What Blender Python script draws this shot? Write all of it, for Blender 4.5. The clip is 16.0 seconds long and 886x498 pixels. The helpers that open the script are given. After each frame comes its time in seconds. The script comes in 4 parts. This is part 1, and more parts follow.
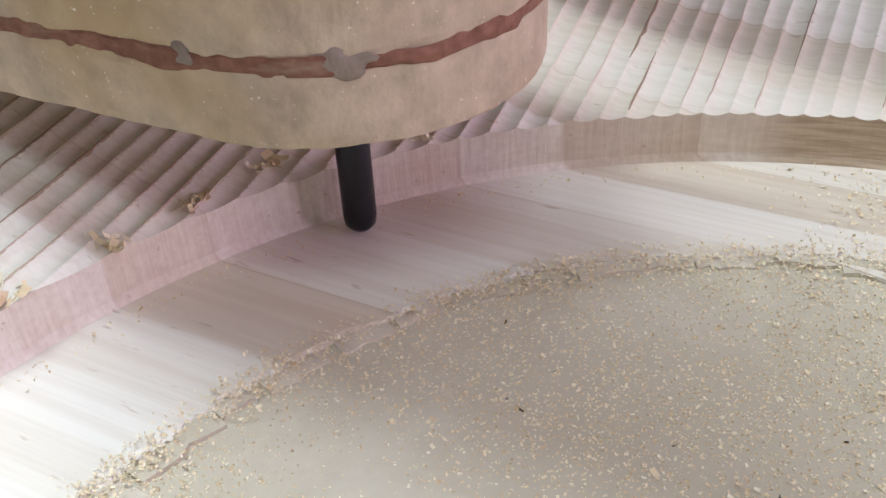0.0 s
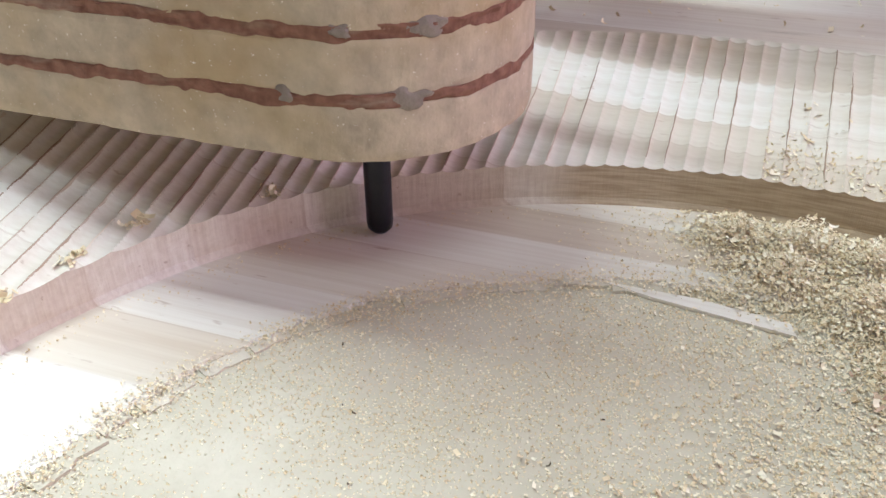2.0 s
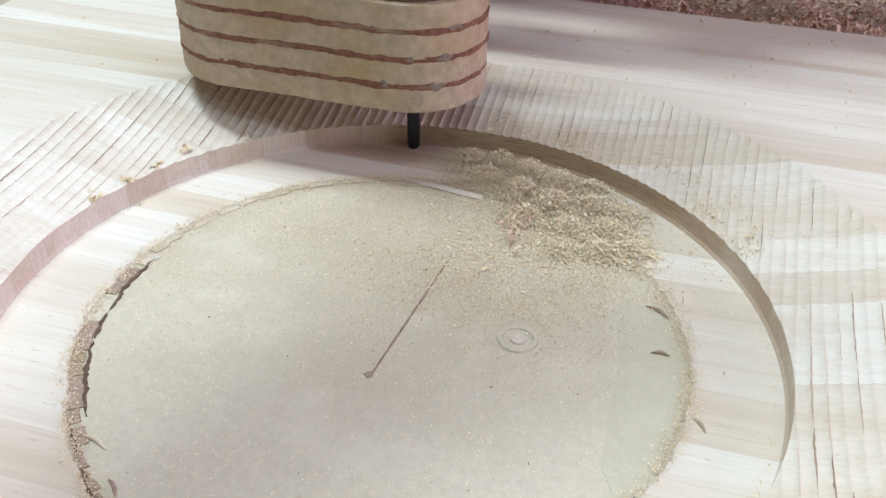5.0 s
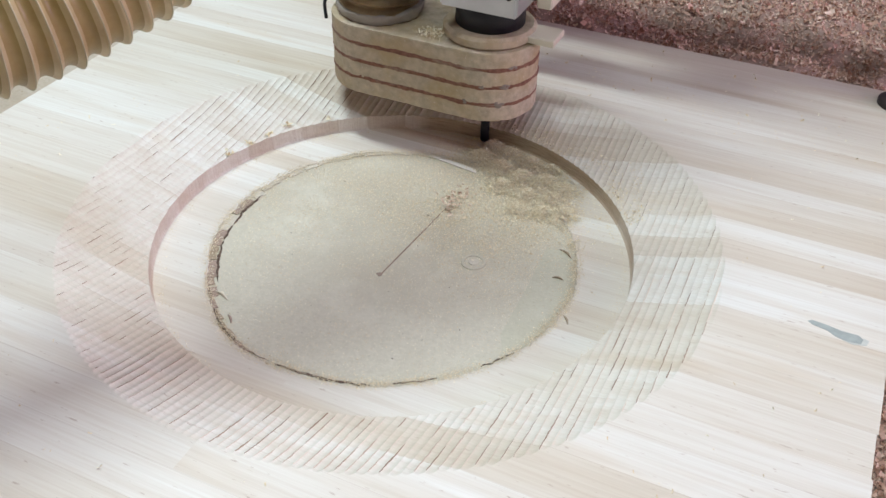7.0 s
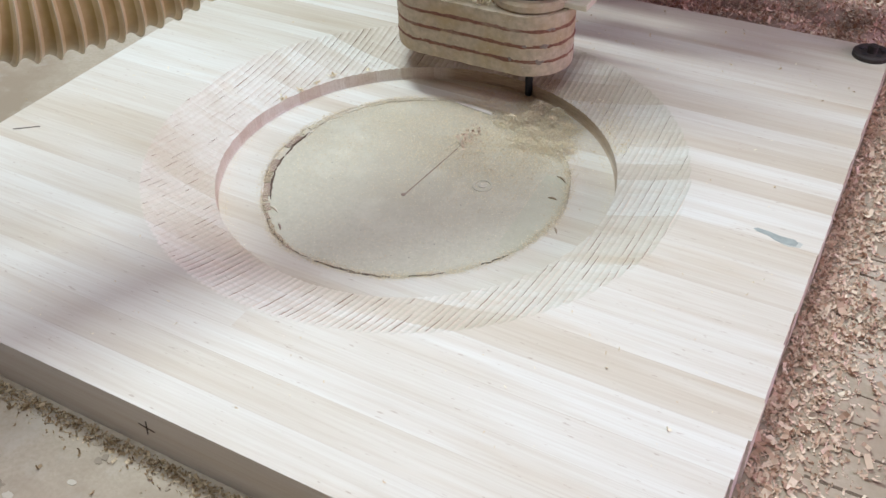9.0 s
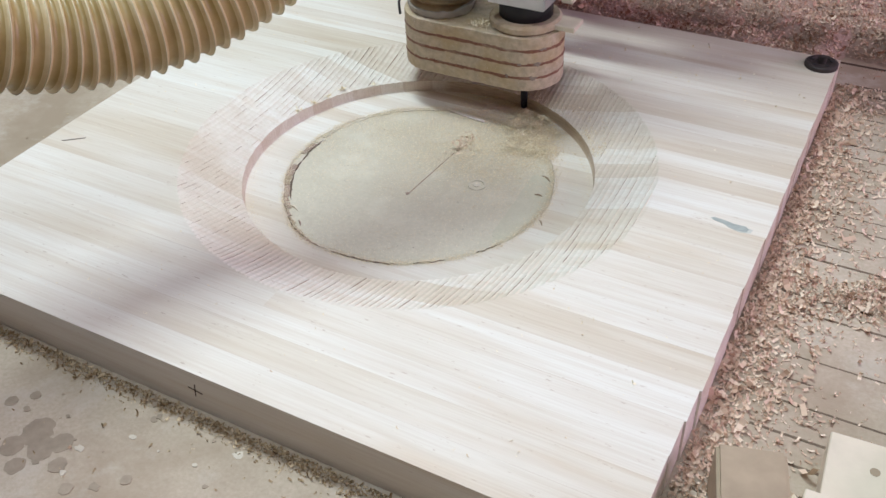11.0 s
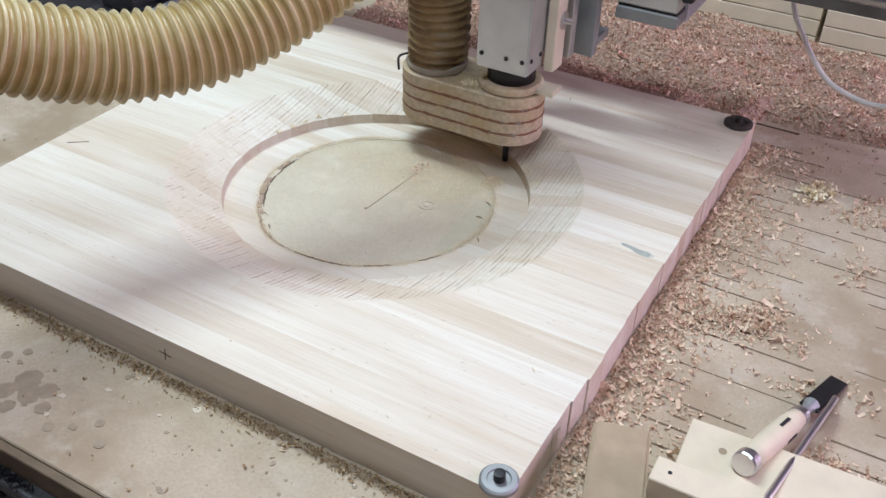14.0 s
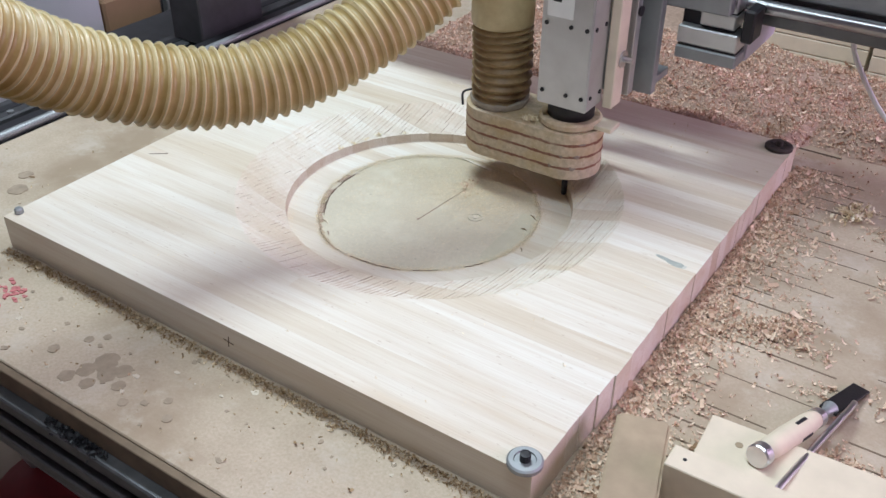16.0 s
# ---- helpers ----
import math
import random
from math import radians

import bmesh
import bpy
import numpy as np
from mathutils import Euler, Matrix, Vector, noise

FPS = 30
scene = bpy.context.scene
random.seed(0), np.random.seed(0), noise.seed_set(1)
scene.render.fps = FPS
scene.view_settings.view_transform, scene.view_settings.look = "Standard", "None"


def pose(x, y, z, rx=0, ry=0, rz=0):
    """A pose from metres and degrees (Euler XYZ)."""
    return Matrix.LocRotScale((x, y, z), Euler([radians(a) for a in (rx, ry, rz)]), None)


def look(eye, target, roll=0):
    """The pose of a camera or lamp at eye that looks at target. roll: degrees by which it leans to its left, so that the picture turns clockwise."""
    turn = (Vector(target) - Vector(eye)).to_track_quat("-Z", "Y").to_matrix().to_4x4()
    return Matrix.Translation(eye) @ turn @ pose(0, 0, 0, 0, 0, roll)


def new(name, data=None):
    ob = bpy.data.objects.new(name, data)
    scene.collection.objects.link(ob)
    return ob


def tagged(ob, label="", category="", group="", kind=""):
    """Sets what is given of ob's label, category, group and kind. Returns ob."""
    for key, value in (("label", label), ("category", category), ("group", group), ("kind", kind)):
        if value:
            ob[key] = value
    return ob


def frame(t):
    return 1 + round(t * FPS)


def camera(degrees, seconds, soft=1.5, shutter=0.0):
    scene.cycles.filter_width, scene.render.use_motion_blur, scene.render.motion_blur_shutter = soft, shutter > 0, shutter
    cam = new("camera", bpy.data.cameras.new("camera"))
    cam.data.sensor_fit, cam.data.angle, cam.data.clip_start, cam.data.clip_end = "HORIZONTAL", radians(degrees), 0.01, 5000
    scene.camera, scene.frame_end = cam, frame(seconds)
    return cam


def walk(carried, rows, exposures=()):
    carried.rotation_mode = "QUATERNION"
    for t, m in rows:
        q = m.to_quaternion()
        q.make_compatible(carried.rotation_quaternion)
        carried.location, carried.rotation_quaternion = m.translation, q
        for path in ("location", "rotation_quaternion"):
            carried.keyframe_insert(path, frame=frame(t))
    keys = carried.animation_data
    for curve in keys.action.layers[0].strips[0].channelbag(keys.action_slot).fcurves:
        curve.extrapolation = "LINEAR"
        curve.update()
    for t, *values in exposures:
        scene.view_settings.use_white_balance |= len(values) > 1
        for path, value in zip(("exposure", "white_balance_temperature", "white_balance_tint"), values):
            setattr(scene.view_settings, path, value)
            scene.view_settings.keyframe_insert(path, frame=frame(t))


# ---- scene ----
EXPOSURES = [(0, 0.36), (2.5, 0.38), (5, 0.09), (8, -0.16), (11.5, -0.13), (16, -0.05)]
cam = camera(50.7, 16.0)
PATH = [
    (0, (0.3834, 0.3438, 1.0032), (-0.3848, 1.7755, -0.1630), -3.04),
    (0.5, (0.3884, 0.3407, 1.0067), (-0.2943, 1.8288, -0.1420), -1.68),
    (1, (0.3928, 0.3376, 1.0111), (-0.2234, 1.8731, -0.1125), -0.50),
    (1.5, (0.4006, 0.3263, 1.0190), (-0.1927, 1.8882, -0.0803), -0.32),
    (2, (0.4127, 0.3110, 1.0299), (-0.1417, 1.8881, -0.0680), -0.64),
    (2.5, (0.4279, 0.2865, 1.0459), (-0.0694, 1.8775, -0.0593), 0.04),
    (3, (0.4536, 0.2533, 1.0725), (-0.0312, 1.8450, -0.0374), 0.17),
    (3.5, (0.4810, 0.2029, 1.1017), (0.0230, 1.8090, 0.0013), 0.68),
    (4, (0.5026, 0.1608, 1.1287), (0.0681, 1.7618, 0.0115), 0.51),
    (4.5, (0.5259, 0.1108, 1.1517), (0.0920, 1.7026, 0.0212), 0.75),
    (5, (0.5565, 0.0384, 1.1824), (0.1060, 1.6149, 0.0371), 1.30),
    (7.5, (0.7678, -0.2035, 1.3856), (0.0690, 1.2009, 0.1449), 0.00),
    (8, (0.8044, -0.2327, 1.3848), (0.0616, 1.1651, 0.1624), -1.07),
    (8.5, (0.8288, -0.2622, 1.4013), (0.0759, 1.1092, 0.1553), -1.39),
    (9, (0.8440, -0.2903, 1.4221), (0.0775, 1.0534, 0.1545), -1.76),
    (11.5, (0.9221, -0.4165, 1.5080), (0.1537, 0.9460, 0.2618), -2.40),
    (12, (0.9430, -0.4412, 1.5221), (0.1750, 0.9379, 0.2939), -2.15),
    (12.5, (0.9440, -0.4489, 1.5294), (0.2082, 0.9539, 0.3084), -1.77),
    (13, (0.9129, -0.4527, 1.5466), (0.2259, 0.9812, 0.3334), -1.02),
    (13.5, (0.9486, -0.4714, 1.5455), (0.2343, 0.9760, 0.3645), 0.45),
    (14, (1.0174, -0.4983, 1.5487), (0.2388, 0.9244, 0.3783), 1.98),
    (14.5, (1.0483, -0.5187, 1.5576), (0.1912, 0.8730, 0.4050), 1.21),
    (15, (1.0731, -0.5331, 1.5601), (0.1662, 0.8420, 0.4259), 0.66),
    (15.5, (1.0846, -0.5418, 1.5654), (0.1614, 0.8285, 0.4385), 0.63),
    (16, (1.0882, -0.5561, 1.5683), (0.1612, 0.8225, 0.4547), 0.40),
]
walk(cam, [(t, look(eye, target, roll)) for t, eye, target, roll in PATH], EXPOSURES)

# ---------------------------------------------------------------- light
BED, TOP, DISC, LEDGE, RIM = 0.850, 0.900, 0.8600, 0.8620, 0.8765      # heights: bed, panel top, disc, ledge, foot of the dish
CX, CY, R_IN, R_WALL, R_DISH = 0.4225, 0.398, 0.161, 0.2060, 0.274
PW, PD = 0.82, 0.820                                    # panel width and depth

world = bpy.data.worlds.new("world")
scene.world = world
world.use_nodes = True
sky = world.node_tree.nodes.new("ShaderNodeTexSky")
sky.sky_type, sky.sun_disc = "NISHITA", False
sky.sun_elevation, sky.sun_rotation = radians(40), radians(60)
world.node_tree.nodes["Background"].inputs[1].default_value = 0.1
world.node_tree.links.new(sky.outputs[0], world.node_tree.nodes["Background"].inputs[0])


def area(name, at, target, sx, sy, power, colour):
    lamp = bpy.data.lights.new(name, "AREA")
    lamp.shape, lamp.size, lamp.size_y, lamp.energy, lamp.color = "RECTANGLE", sx, sy, power, colour
    ob = new(name, lamp)
    ob.matrix_world = look(at, target)
    return ob


area("window_daylight", (3.30, 1.4, 1.75), (0, 0.8, 0.9), 2.2, 1.3, 71, (0.95, 0.66, 1.0))
area("unseen_tube", (-0.03, 0.62, 2.80), (-0.03, 0.62, 0), 0.9, 0.25, 39, (0.81, 0.955, 1.05))
# fill lamp added over the front; no fixture is modelled
area("unseen_tube", (0.85, -0.35, 2.80), (0.85, -0.35, 0), 1.4, 0.35, 17, (0.81, 0.955, 1.05))


# ---------------------------------------------------------------- materials
def material(name, rough=0.6, metal=0.0, spec=0.4):
    m = bpy.data.materials.new(name)
    m.use_nodes = True
    b = m.node_tree.nodes["Principled BSDF"]
    b.inputs["Roughness"].default_value, b.inputs["Metallic"].default_value = rough, metal
    b.inputs["Specular IOR Level"].default_value = spec
    return m, m.node_tree, b


def node(nt, kind, **kw):
    n = nt.nodes.new("ShaderNode" + kind)
    for k, v in kw.items():
        if k in n.inputs:
            n.inputs[k].default_value = v
        else:
            setattr(n, k, v)
    return n


def ramp(nt, fac, stops, interp="LINEAR"):
    r = nt.nodes.new("ShaderNodeValToRGB")
    r.color_ramp.interpolation = interp
    el = r.color_ramp.elements
    while len(el) < len(stops):
        el.new(0.5)
    for e, (p, c) in zip(el, stops):
        e.position, e.color = p, (*c, 1)
    nt.links.new(fac, r.inputs[0])
    return r.outputs[0]


def mixed(nt, fac, a, b, mode="MIX"):
    n = nt.nodes.new("ShaderNodeMix")
    n.data_type, n.blend_type = "RGBA", mode
    for sock, v in ((n.inputs[0], fac), (n.inputs[6], a), (n.inputs[7], b)):
        if hasattr(v, "links"):
            nt.links.new(v, sock)
        elif isinstance(v, tuple):
            sock.default_value = (*v, 1)
        else:
            sock.default_value = v
    return n.outputs[2]


def mapped(nt, scale, space="Object"):
    tc = nt.nodes.new("ShaderNodeTexCoord")
    mp = nt.nodes.new("ShaderNodeMapping")
    mp.inputs["Scale"].default_value = scale
    nt.links.new(tc.outputs[space], mp.inputs[0])
    return mp.outputs[0]


def noise_at(nt, vec, scale=1.0, detail=4.0, rough=0.55):
    n = node(nt, "TexNoise", Scale=scale, Detail=detail, Roughness=rough)
    nt.links.new(vec, n.inputs["Vector"])
    return n.outputs["Fac"]


def bump(nt, b, height, strength=0.3, dist=0.001):
    n = node(nt, "Bump", Strength=strength, Distance=dist)
    nt.links.new(height, n.inputs["Height"])
    nt.links.new(n.outputs[0], b.inputs["Normal"])


def plain(name, c, rough=0.6, metal=0.0, vary=0.25, scale=60, bumps=0.15):
    """One colour broken up at two scales, with a fine relief."""
    m, nt, b = material(name, rough, metal)
    v = mapped(nt, (1, 1, 1))
    lo = tuple(x * (1 - vary) for x in c)
    hi = tuple(min(1, x * (1 + vary * 0.6)) for x in c)
    a = ramp(nt, noise_at(nt, v, scale, 6), [(0.3, lo), (0.7, hi)])
    col = mixed(nt, noise_at(nt, v, scale * 0.12, 3), a, tuple(x * (1 - vary * 0.8) for x in c))
    nt.links.new(col, b.inputs["Base Color"])
    if bumps:
        bump(nt, b, noise_at(nt, v, scale * 5, 3), bumps)
    return m


# where each board starts, how pale it is west and east of the dish
BOARDS = [(0, 0.85, 0.85), (0.035, 0.92, 0.92), (0.068, 0.80, 0.80), (0.098, 0.72, 0.78), (0.137, 0.9, 0.9), (0.175, 0.83, 0.83), (0.215, 0.5, 0.8), (0.252, 0.72, 0.9), (0.28, 0.70, 0.92), (0.32, 0.85, 0.85), (0.363, 0.72, 0.9),
          (0.402, 0.97, 0.98), (0.462, 0.74, 0.22), (0.490, 0.96, 0.80), (0.518, 0.58, 0.55), (0.546, 0.84, 0.66), (0.564, 0.50, 0.70), (0.586, 0.55, 0.60), (0.613, 0.30, 0.45), (0.626, 0.92, 0.95), (0.648, 0.45, 0.52), (0.668, 0.80, 0.80), (0.735, 0.55, 0.55), (0.775, 0.66, 0.66)]


def plank_wood(name, cut_wall=False):
    """Pale glued-up boards that run along x, each with a tone of its own."""
    m, nt, b = material(name, 0.5)
    tc = nt.nodes.new("ShaderNodeTexCoord")
    sep = nt.nodes.new("ShaderNodeSeparateXYZ")
    nt.links.new(tc.outputs["Object"], sep.inputs[0])
    div = node(nt, "Math", operation="DIVIDE")
    nt.links.new(sep.outputs[1], div.inputs[0])
    div.inputs[1].default_value = PD
    west = ramp(nt, div.outputs[0], [(y / PD, (v, v, v)) for y, v, _ in BOARDS], "CONSTANT")
    east = ramp(nt, div.outputs[0], [(y / PD, (v, v, v)) for y, _, v in BOARDS], "CONSTANT")
    side = node(nt, "Math", operation="GREATER_THAN")
    nt.links.new(sep.outputs[0], side.inputs[0])
    side.inputs[1].default_value = CX
    tone = mixed(nt, side.outputs[0], west, east)
    ahead = node(nt, "Math", operation="ADD")
    ahead.inputs[1].default_value = 0.0006 / PD
    nt.links.new(div.outputs[0], ahead.inputs[0])
    nxt = mixed(nt, side.outputs[0], ramp(nt, ahead.outputs[0], [(y / PD, (v, v, v)) for y, v, _ in BOARDS], "CONSTANT"), ramp(nt, ahead.outputs[0], [(y / PD, (v, v, v)) for y, _, v in BOARDS], "CONSTANT"))
    seam = node(nt, "Math", operation="COMPARE")
    seam.inputs[2].default_value = 0.002
    nt.links.new(tone, seam.inputs[0])
    nt.links.new(nxt, seam.inputs[1])
    wn = node(nt, "TexWhiteNoise", noise_dimensions="1D")
    nt.links.new(tone, wn.inputs["W"])
    comb = nt.nodes.new("ShaderNodeCombineXYZ")
    off = node(nt, "Math", operation="MULTIPLY")
    off.inputs[1].default_value = 7.3
    nt.links.new(wn.outputs["Value"], off.inputs[0])
    nt.links.new(off.outputs[0], comb.inputs[0])
    nt.links.new(off.outputs[0], comb.inputs[2])
    add = node(nt, "VectorMath", operation="ADD")
    nt.links.new(tc.outputs["Object"], add.inputs[0])
    nt.links.new(comb.outputs[0], add.inputs[1])
    mp = nt.nodes.new("ShaderNodeMapping")
    mp.inputs["Scale"].default_value = (3.0, 70, 70)
    nt.links.new(add.outputs[0], mp.inputs[0])
    grain = noise_at(nt, mp.outputs[0], 1.0, 5, 0.6)
    mp2 = nt.nodes.new("ShaderNodeMapping")
    mp2.inputs["Scale"].default_value = (12, 480, 480)
    nt.links.new(add.outputs[0], mp2.inputs[0])
    fine = noise_at(nt, mp2.outputs[0], 1.0, 3, 0.6)
    mp3 = nt.nodes.new("ShaderNodeMapping")
    mp3.inputs["Scale"].default_value = (2.0, 9, 9)
    nt.links.new(add.outputs[0], mp3.inputs[0])
    broad = noise_at(nt, mp3.outputs[0], 1.0, 2, 0.5)
    base = mixed(nt, tone, (0.645, 0.56, 0.445), (0.80, 0.775, 0.70))
    g = ramp(nt, grain, [(0.32, (0.86, 0.79, 0.72)), (0.6, (1, 1, 1))])
    col = mixed(nt, 0.55, base, g, "MULTIPLY")
    col = mixed(nt, 0.35, col, ramp(nt, fine, [(0.35, (0.80, 0.74, 0.68)), (0.6, (1, 1, 1))]), "MULTIPLY")
    col = mixed(nt, 0.8, col, ramp(nt, broad, [(0.36, (0.86, 0.80, 0.72)), (0.56, (1, 1, 1))]), "MULTIPLY")
    # short dark pores that lie in some of the boards only
    mp4 = nt.nodes.new("ShaderNodeMapping")
    mp4.inputs["Scale"].default_value = (90, 420, 420)
    nt.links.new(add.outputs[0], mp4.inputs[0])
    pores = noise_at(nt, mp4.outputs[0], 1.0, 2, 0.5)
    col = mixed(nt, ramp(nt, pores, [(0.69, (0, 0, 0)), (0.77, (0.6, 0.6, 0.6))]), col, (0.42, 0.31, 0.22))
    # stretches of warmer heartwood, long and soft-edged
    mp5 = nt.nodes.new("ShaderNodeMapping")
    mp5.inputs["Scale"].default_value = (3.5, 26, 26)
    nt.links.new(add.outputs[0], mp5.inputs[0])
    col = mixed(nt, ramp(nt, noise_at(nt, mp5.outputs[0], 1.0, 3, 0.6), [(0.55, (0, 0, 0)), (0.72, (0.6, 0.6, 0.6))]), col, mixed(nt, 0.75, col, (0.86, 0.74, 0.60), "MULTIPLY"))
    col = mixed(nt, seam.outputs[0], mixed(nt, 0.22, col, (0.62, 0.50, 0.42), "MULTIPLY"), col)
    if cut_wall:
        # rough end grain: fine upright scores, browner where the grain lies along the cut
        mp6 = nt.nodes.new("ShaderNodeMapping")
        mp6.inputs["Scale"].default_value = (700, 700, 60)
        nt.links.new(tc.outputs["Object"], mp6.inputs[0])
        score = noise_at(nt, mp6.outputs[0], 1.0, 4, 0.6)
        mp7 = nt.nodes.new("ShaderNodeMapping")
        mp7.inputs["Scale"].default_value = (60, 60, 900)
        nt.links.new(tc.outputs["Object"], mp7.inputs[0])
        layer = noise_at(nt, mp7.outputs[0], 1.0, 3, 0.6)
        grainy = mixed(nt, 0.5, col, ramp(nt, score, [(0.3, (0.74, 0.63, 0.56)), (0.66, (0.98, 0.93, 0.88))]), "MULTIPLY")
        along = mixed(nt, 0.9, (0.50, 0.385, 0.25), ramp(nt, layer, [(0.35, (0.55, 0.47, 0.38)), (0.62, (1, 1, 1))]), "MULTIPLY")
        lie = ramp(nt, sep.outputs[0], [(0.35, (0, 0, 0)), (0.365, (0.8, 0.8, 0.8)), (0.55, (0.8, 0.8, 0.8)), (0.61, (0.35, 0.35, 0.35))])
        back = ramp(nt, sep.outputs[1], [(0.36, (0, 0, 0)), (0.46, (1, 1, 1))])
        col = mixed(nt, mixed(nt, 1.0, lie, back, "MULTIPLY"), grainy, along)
        fine = mixed(nt, 0.5, score, layer)
    nt.links.new(col, b.inputs["Base Color"])
    bump(nt, b, fine, 0.6 if cut_wall else 0.15, 0.0008)
    return m


def mdf(name, lo, hi, dirt, dust):
    """Dusty fibre board with stains and scuffs."""
    m, nt, b = material(name, 0.85, spec=0.2)
    v = mapped(nt, (1, 1, 1))
    a = ramp(nt, noise_at(nt, v, 260, 5), [(0.3, lo), (0.7, hi)])
    c = mixed(nt, ramp(nt, noise_at(nt, v, 5, 5, 0.6), [(0.42, (0, 0, 0)), (0.66, (1, 1, 1))]), a, dirt)
    d = mixed(nt, ramp(nt, noise_at(nt, v, 14, 6, 0.7), [(0.52, (0, 0, 0)), (0.7, (0.7, 0.7, 0.7))]), c, dust)
    nt.links.new(d, b.inputs["Base Color"])
    bump(nt, b, noise_at(nt, v, 400, 4), 0.25)
    return m


def chips(name, stops):
    """Shavings: every curl has its own shade."""
    m, nt, b = material(name, 0.75, spec=0.2)
    geo = nt.nodes.new("ShaderNodeNewGeometry")
    nt.links.new(ramp(nt, geo.outputs["Random Per Island"], stops), b.inputs["Base Color"])
    b.inputs["Subsurface Weight"].default_value = 0.0
    return m


M_WOOD = plank_wood("glued_boards")
M_CUTWALL = plank_wood("rough_cut_wood", True)
M_MDF = mdf("dusty_mdf", (0.46, 0.38, 0.285), (0.56, 0.47, 0.365), (0.36, 0.28, 0.20), (0.56, 0.50, 0.42))
M_GREENISH = mdf("greenish_mdf", (0.55, 0.525, 0.40), (0.605, 0.575, 0.445), (0.53, 0.495, 0.375), (0.62, 0.595, 0.475))
M_DISC = mdf("fine_mdf", (0.572, 0.532, 0.418), (0.645, 0.602, 0.482), (0.545, 0.494, 0.38), (0.69, 0.65, 0.53))
def glued(name, core, ply):
    """Sanded plywood edge: smears of dark glue between bare stretches."""
    m, nt, b = material(name, 0.75, spec=0.25)
    v = mapped(nt, (1, 1, 1))
    streak = mapped(nt, (22, 22, 90))
    c = ramp(nt, noise_at(nt, v, 140, 5), [(0.3, tuple(x * 0.75 for x in ply)), (0.7, tuple(min(1, x * 1.12) for x in ply))])
    c = mixed(nt, ramp(nt, noise_at(nt, v, 22, 4), [(0.45, (0, 0, 0)), (0.65, (0.7, 0.7, 0.7))]), c, (ply[0] * 0.86, ply[1] * 0.76, ply[2] * 0.56))
    c = mixed(nt, ramp(nt, noise_at(nt, v, 900, 2), [(0.70, (0, 0, 0)), (0.76, (1, 1, 1))]), c, (0.85, 0.80, 0.70))
    if core:
        dark = ramp(nt, noise_at(nt, v, 300, 4), [(0.3, (0.17, 0.075, 0.05)), (0.7, (0.30, 0.15, 0.10))])
        c = mixed(nt, ramp(nt, noise_at(nt, streak, 1.0, 4, 0.65), [(0.52, (1, 1, 1)), (0.60, (0.6, 0.6, 0.6)), (0.70, (0, 0, 0))]), c, dark)
    nt.links.new(c, b.inputs["Base Color"])
    bump(nt, b, noise_at(nt, v, 260, 5), 0.5, 0.0012)
    return m


M_PLY = glued("birch_ply", False, (0.55, 0.455, 0.33))
M_CORE = glued("ply_glue_line", True, (0.44, 0.36, 0.28))
M_STEEL = plain("tool_steel", (0.03, 0.03, 0.035), 0.35, 0.6, vary=0.3, scale=80)
M_ALU = plain("aluminium", (0.62, 0.63, 0.64), 0.38, 0.85, vary=0.15, scale=30, bumps=0.05)
M_ALU_DULL = plain("dull_aluminium", (0.36, 0.38, 0.39), 0.5, 0.6, vary=0.25, scale=25)
M_BLACK = plain("black_plastic", (0.02, 0.02, 0.024), 0.5, vary=0.3, scale=50)
M_CHROME = plain("bright_steel", (0.7, 0.71, 0.73), 0.28, 1.0, vary=0.12, scale=60, bumps=0.03)
M_PINE = plain("bare_pine", (0.76, 0.67, 0.52), 0.6, vary=0.15, scale=30)
M_DARKWOOD = plain("weathered_wood", (0.44, 0.34, 0.23), 0.7, vary=0.25, scale=40)
M_WHITE = plain("white_rubber", (0.78, 0.78, 0.78), 0.5, vary=0.06)
M_RED = plain("red_enamel", (0.30, 0.03, 0.04), 0.5, vary=0.3, scale=20)
M_GREY = plain("grey_sheet", (0.50, 0.49, 0.53), 0.6, vary=0.12, scale=6)
M_CARTON = plain("brown_carton", (0.27, 0.17, 0.10), 0.8, vary=0.2, scale=10)
M_FLOOR = plain("dusty_concrete", (0.28, 0.23, 0.18), 0.9, vary=0.3, scale=8)
M_WALL = plain("shop_plaster", (0.62, 0.60, 0.57), 0.9, vary=0.1, scale=4)
M_LINE = plain("pencil_and_gap", (0.10, 0.065, 0.04), 0.9, vary=0.4, scale=200)
M_KNOT = plain("grey_filler", (0.42, 0.45, 0.41), 0.7, vary=0.3, scale=120)
M_CHIP = chips("pink_shavings", [(0, (0.33, 0.18, 0.11)), (0.35, (0.56, 0.36, 0.26)), (0.7, (0.70, 0.51, 0.38)), (1, (0.86, 0.71, 0.56))])
M_DUST = chips("brown_sawdust", [(0, (0.26, 0.17, 0.09)), (0.6, (0.44, 0.32, 0.19)), (1, (0.70, 0.56, 0.38))])
M_CURL = chips("tan_shavings", [(0, (0.50, 0.34, 0.24)), (0.4, (0.68, 0.50, 0.37)), (1, (0.88, 0.74, 0.58))])
M_CRUMB = chips("pale_crumbs", [(0, (0.64, 0.51, 0.32)), (0.5, (0.81, 0.69, 0.47)), (1, (0.90, 0.84, 0.67))])


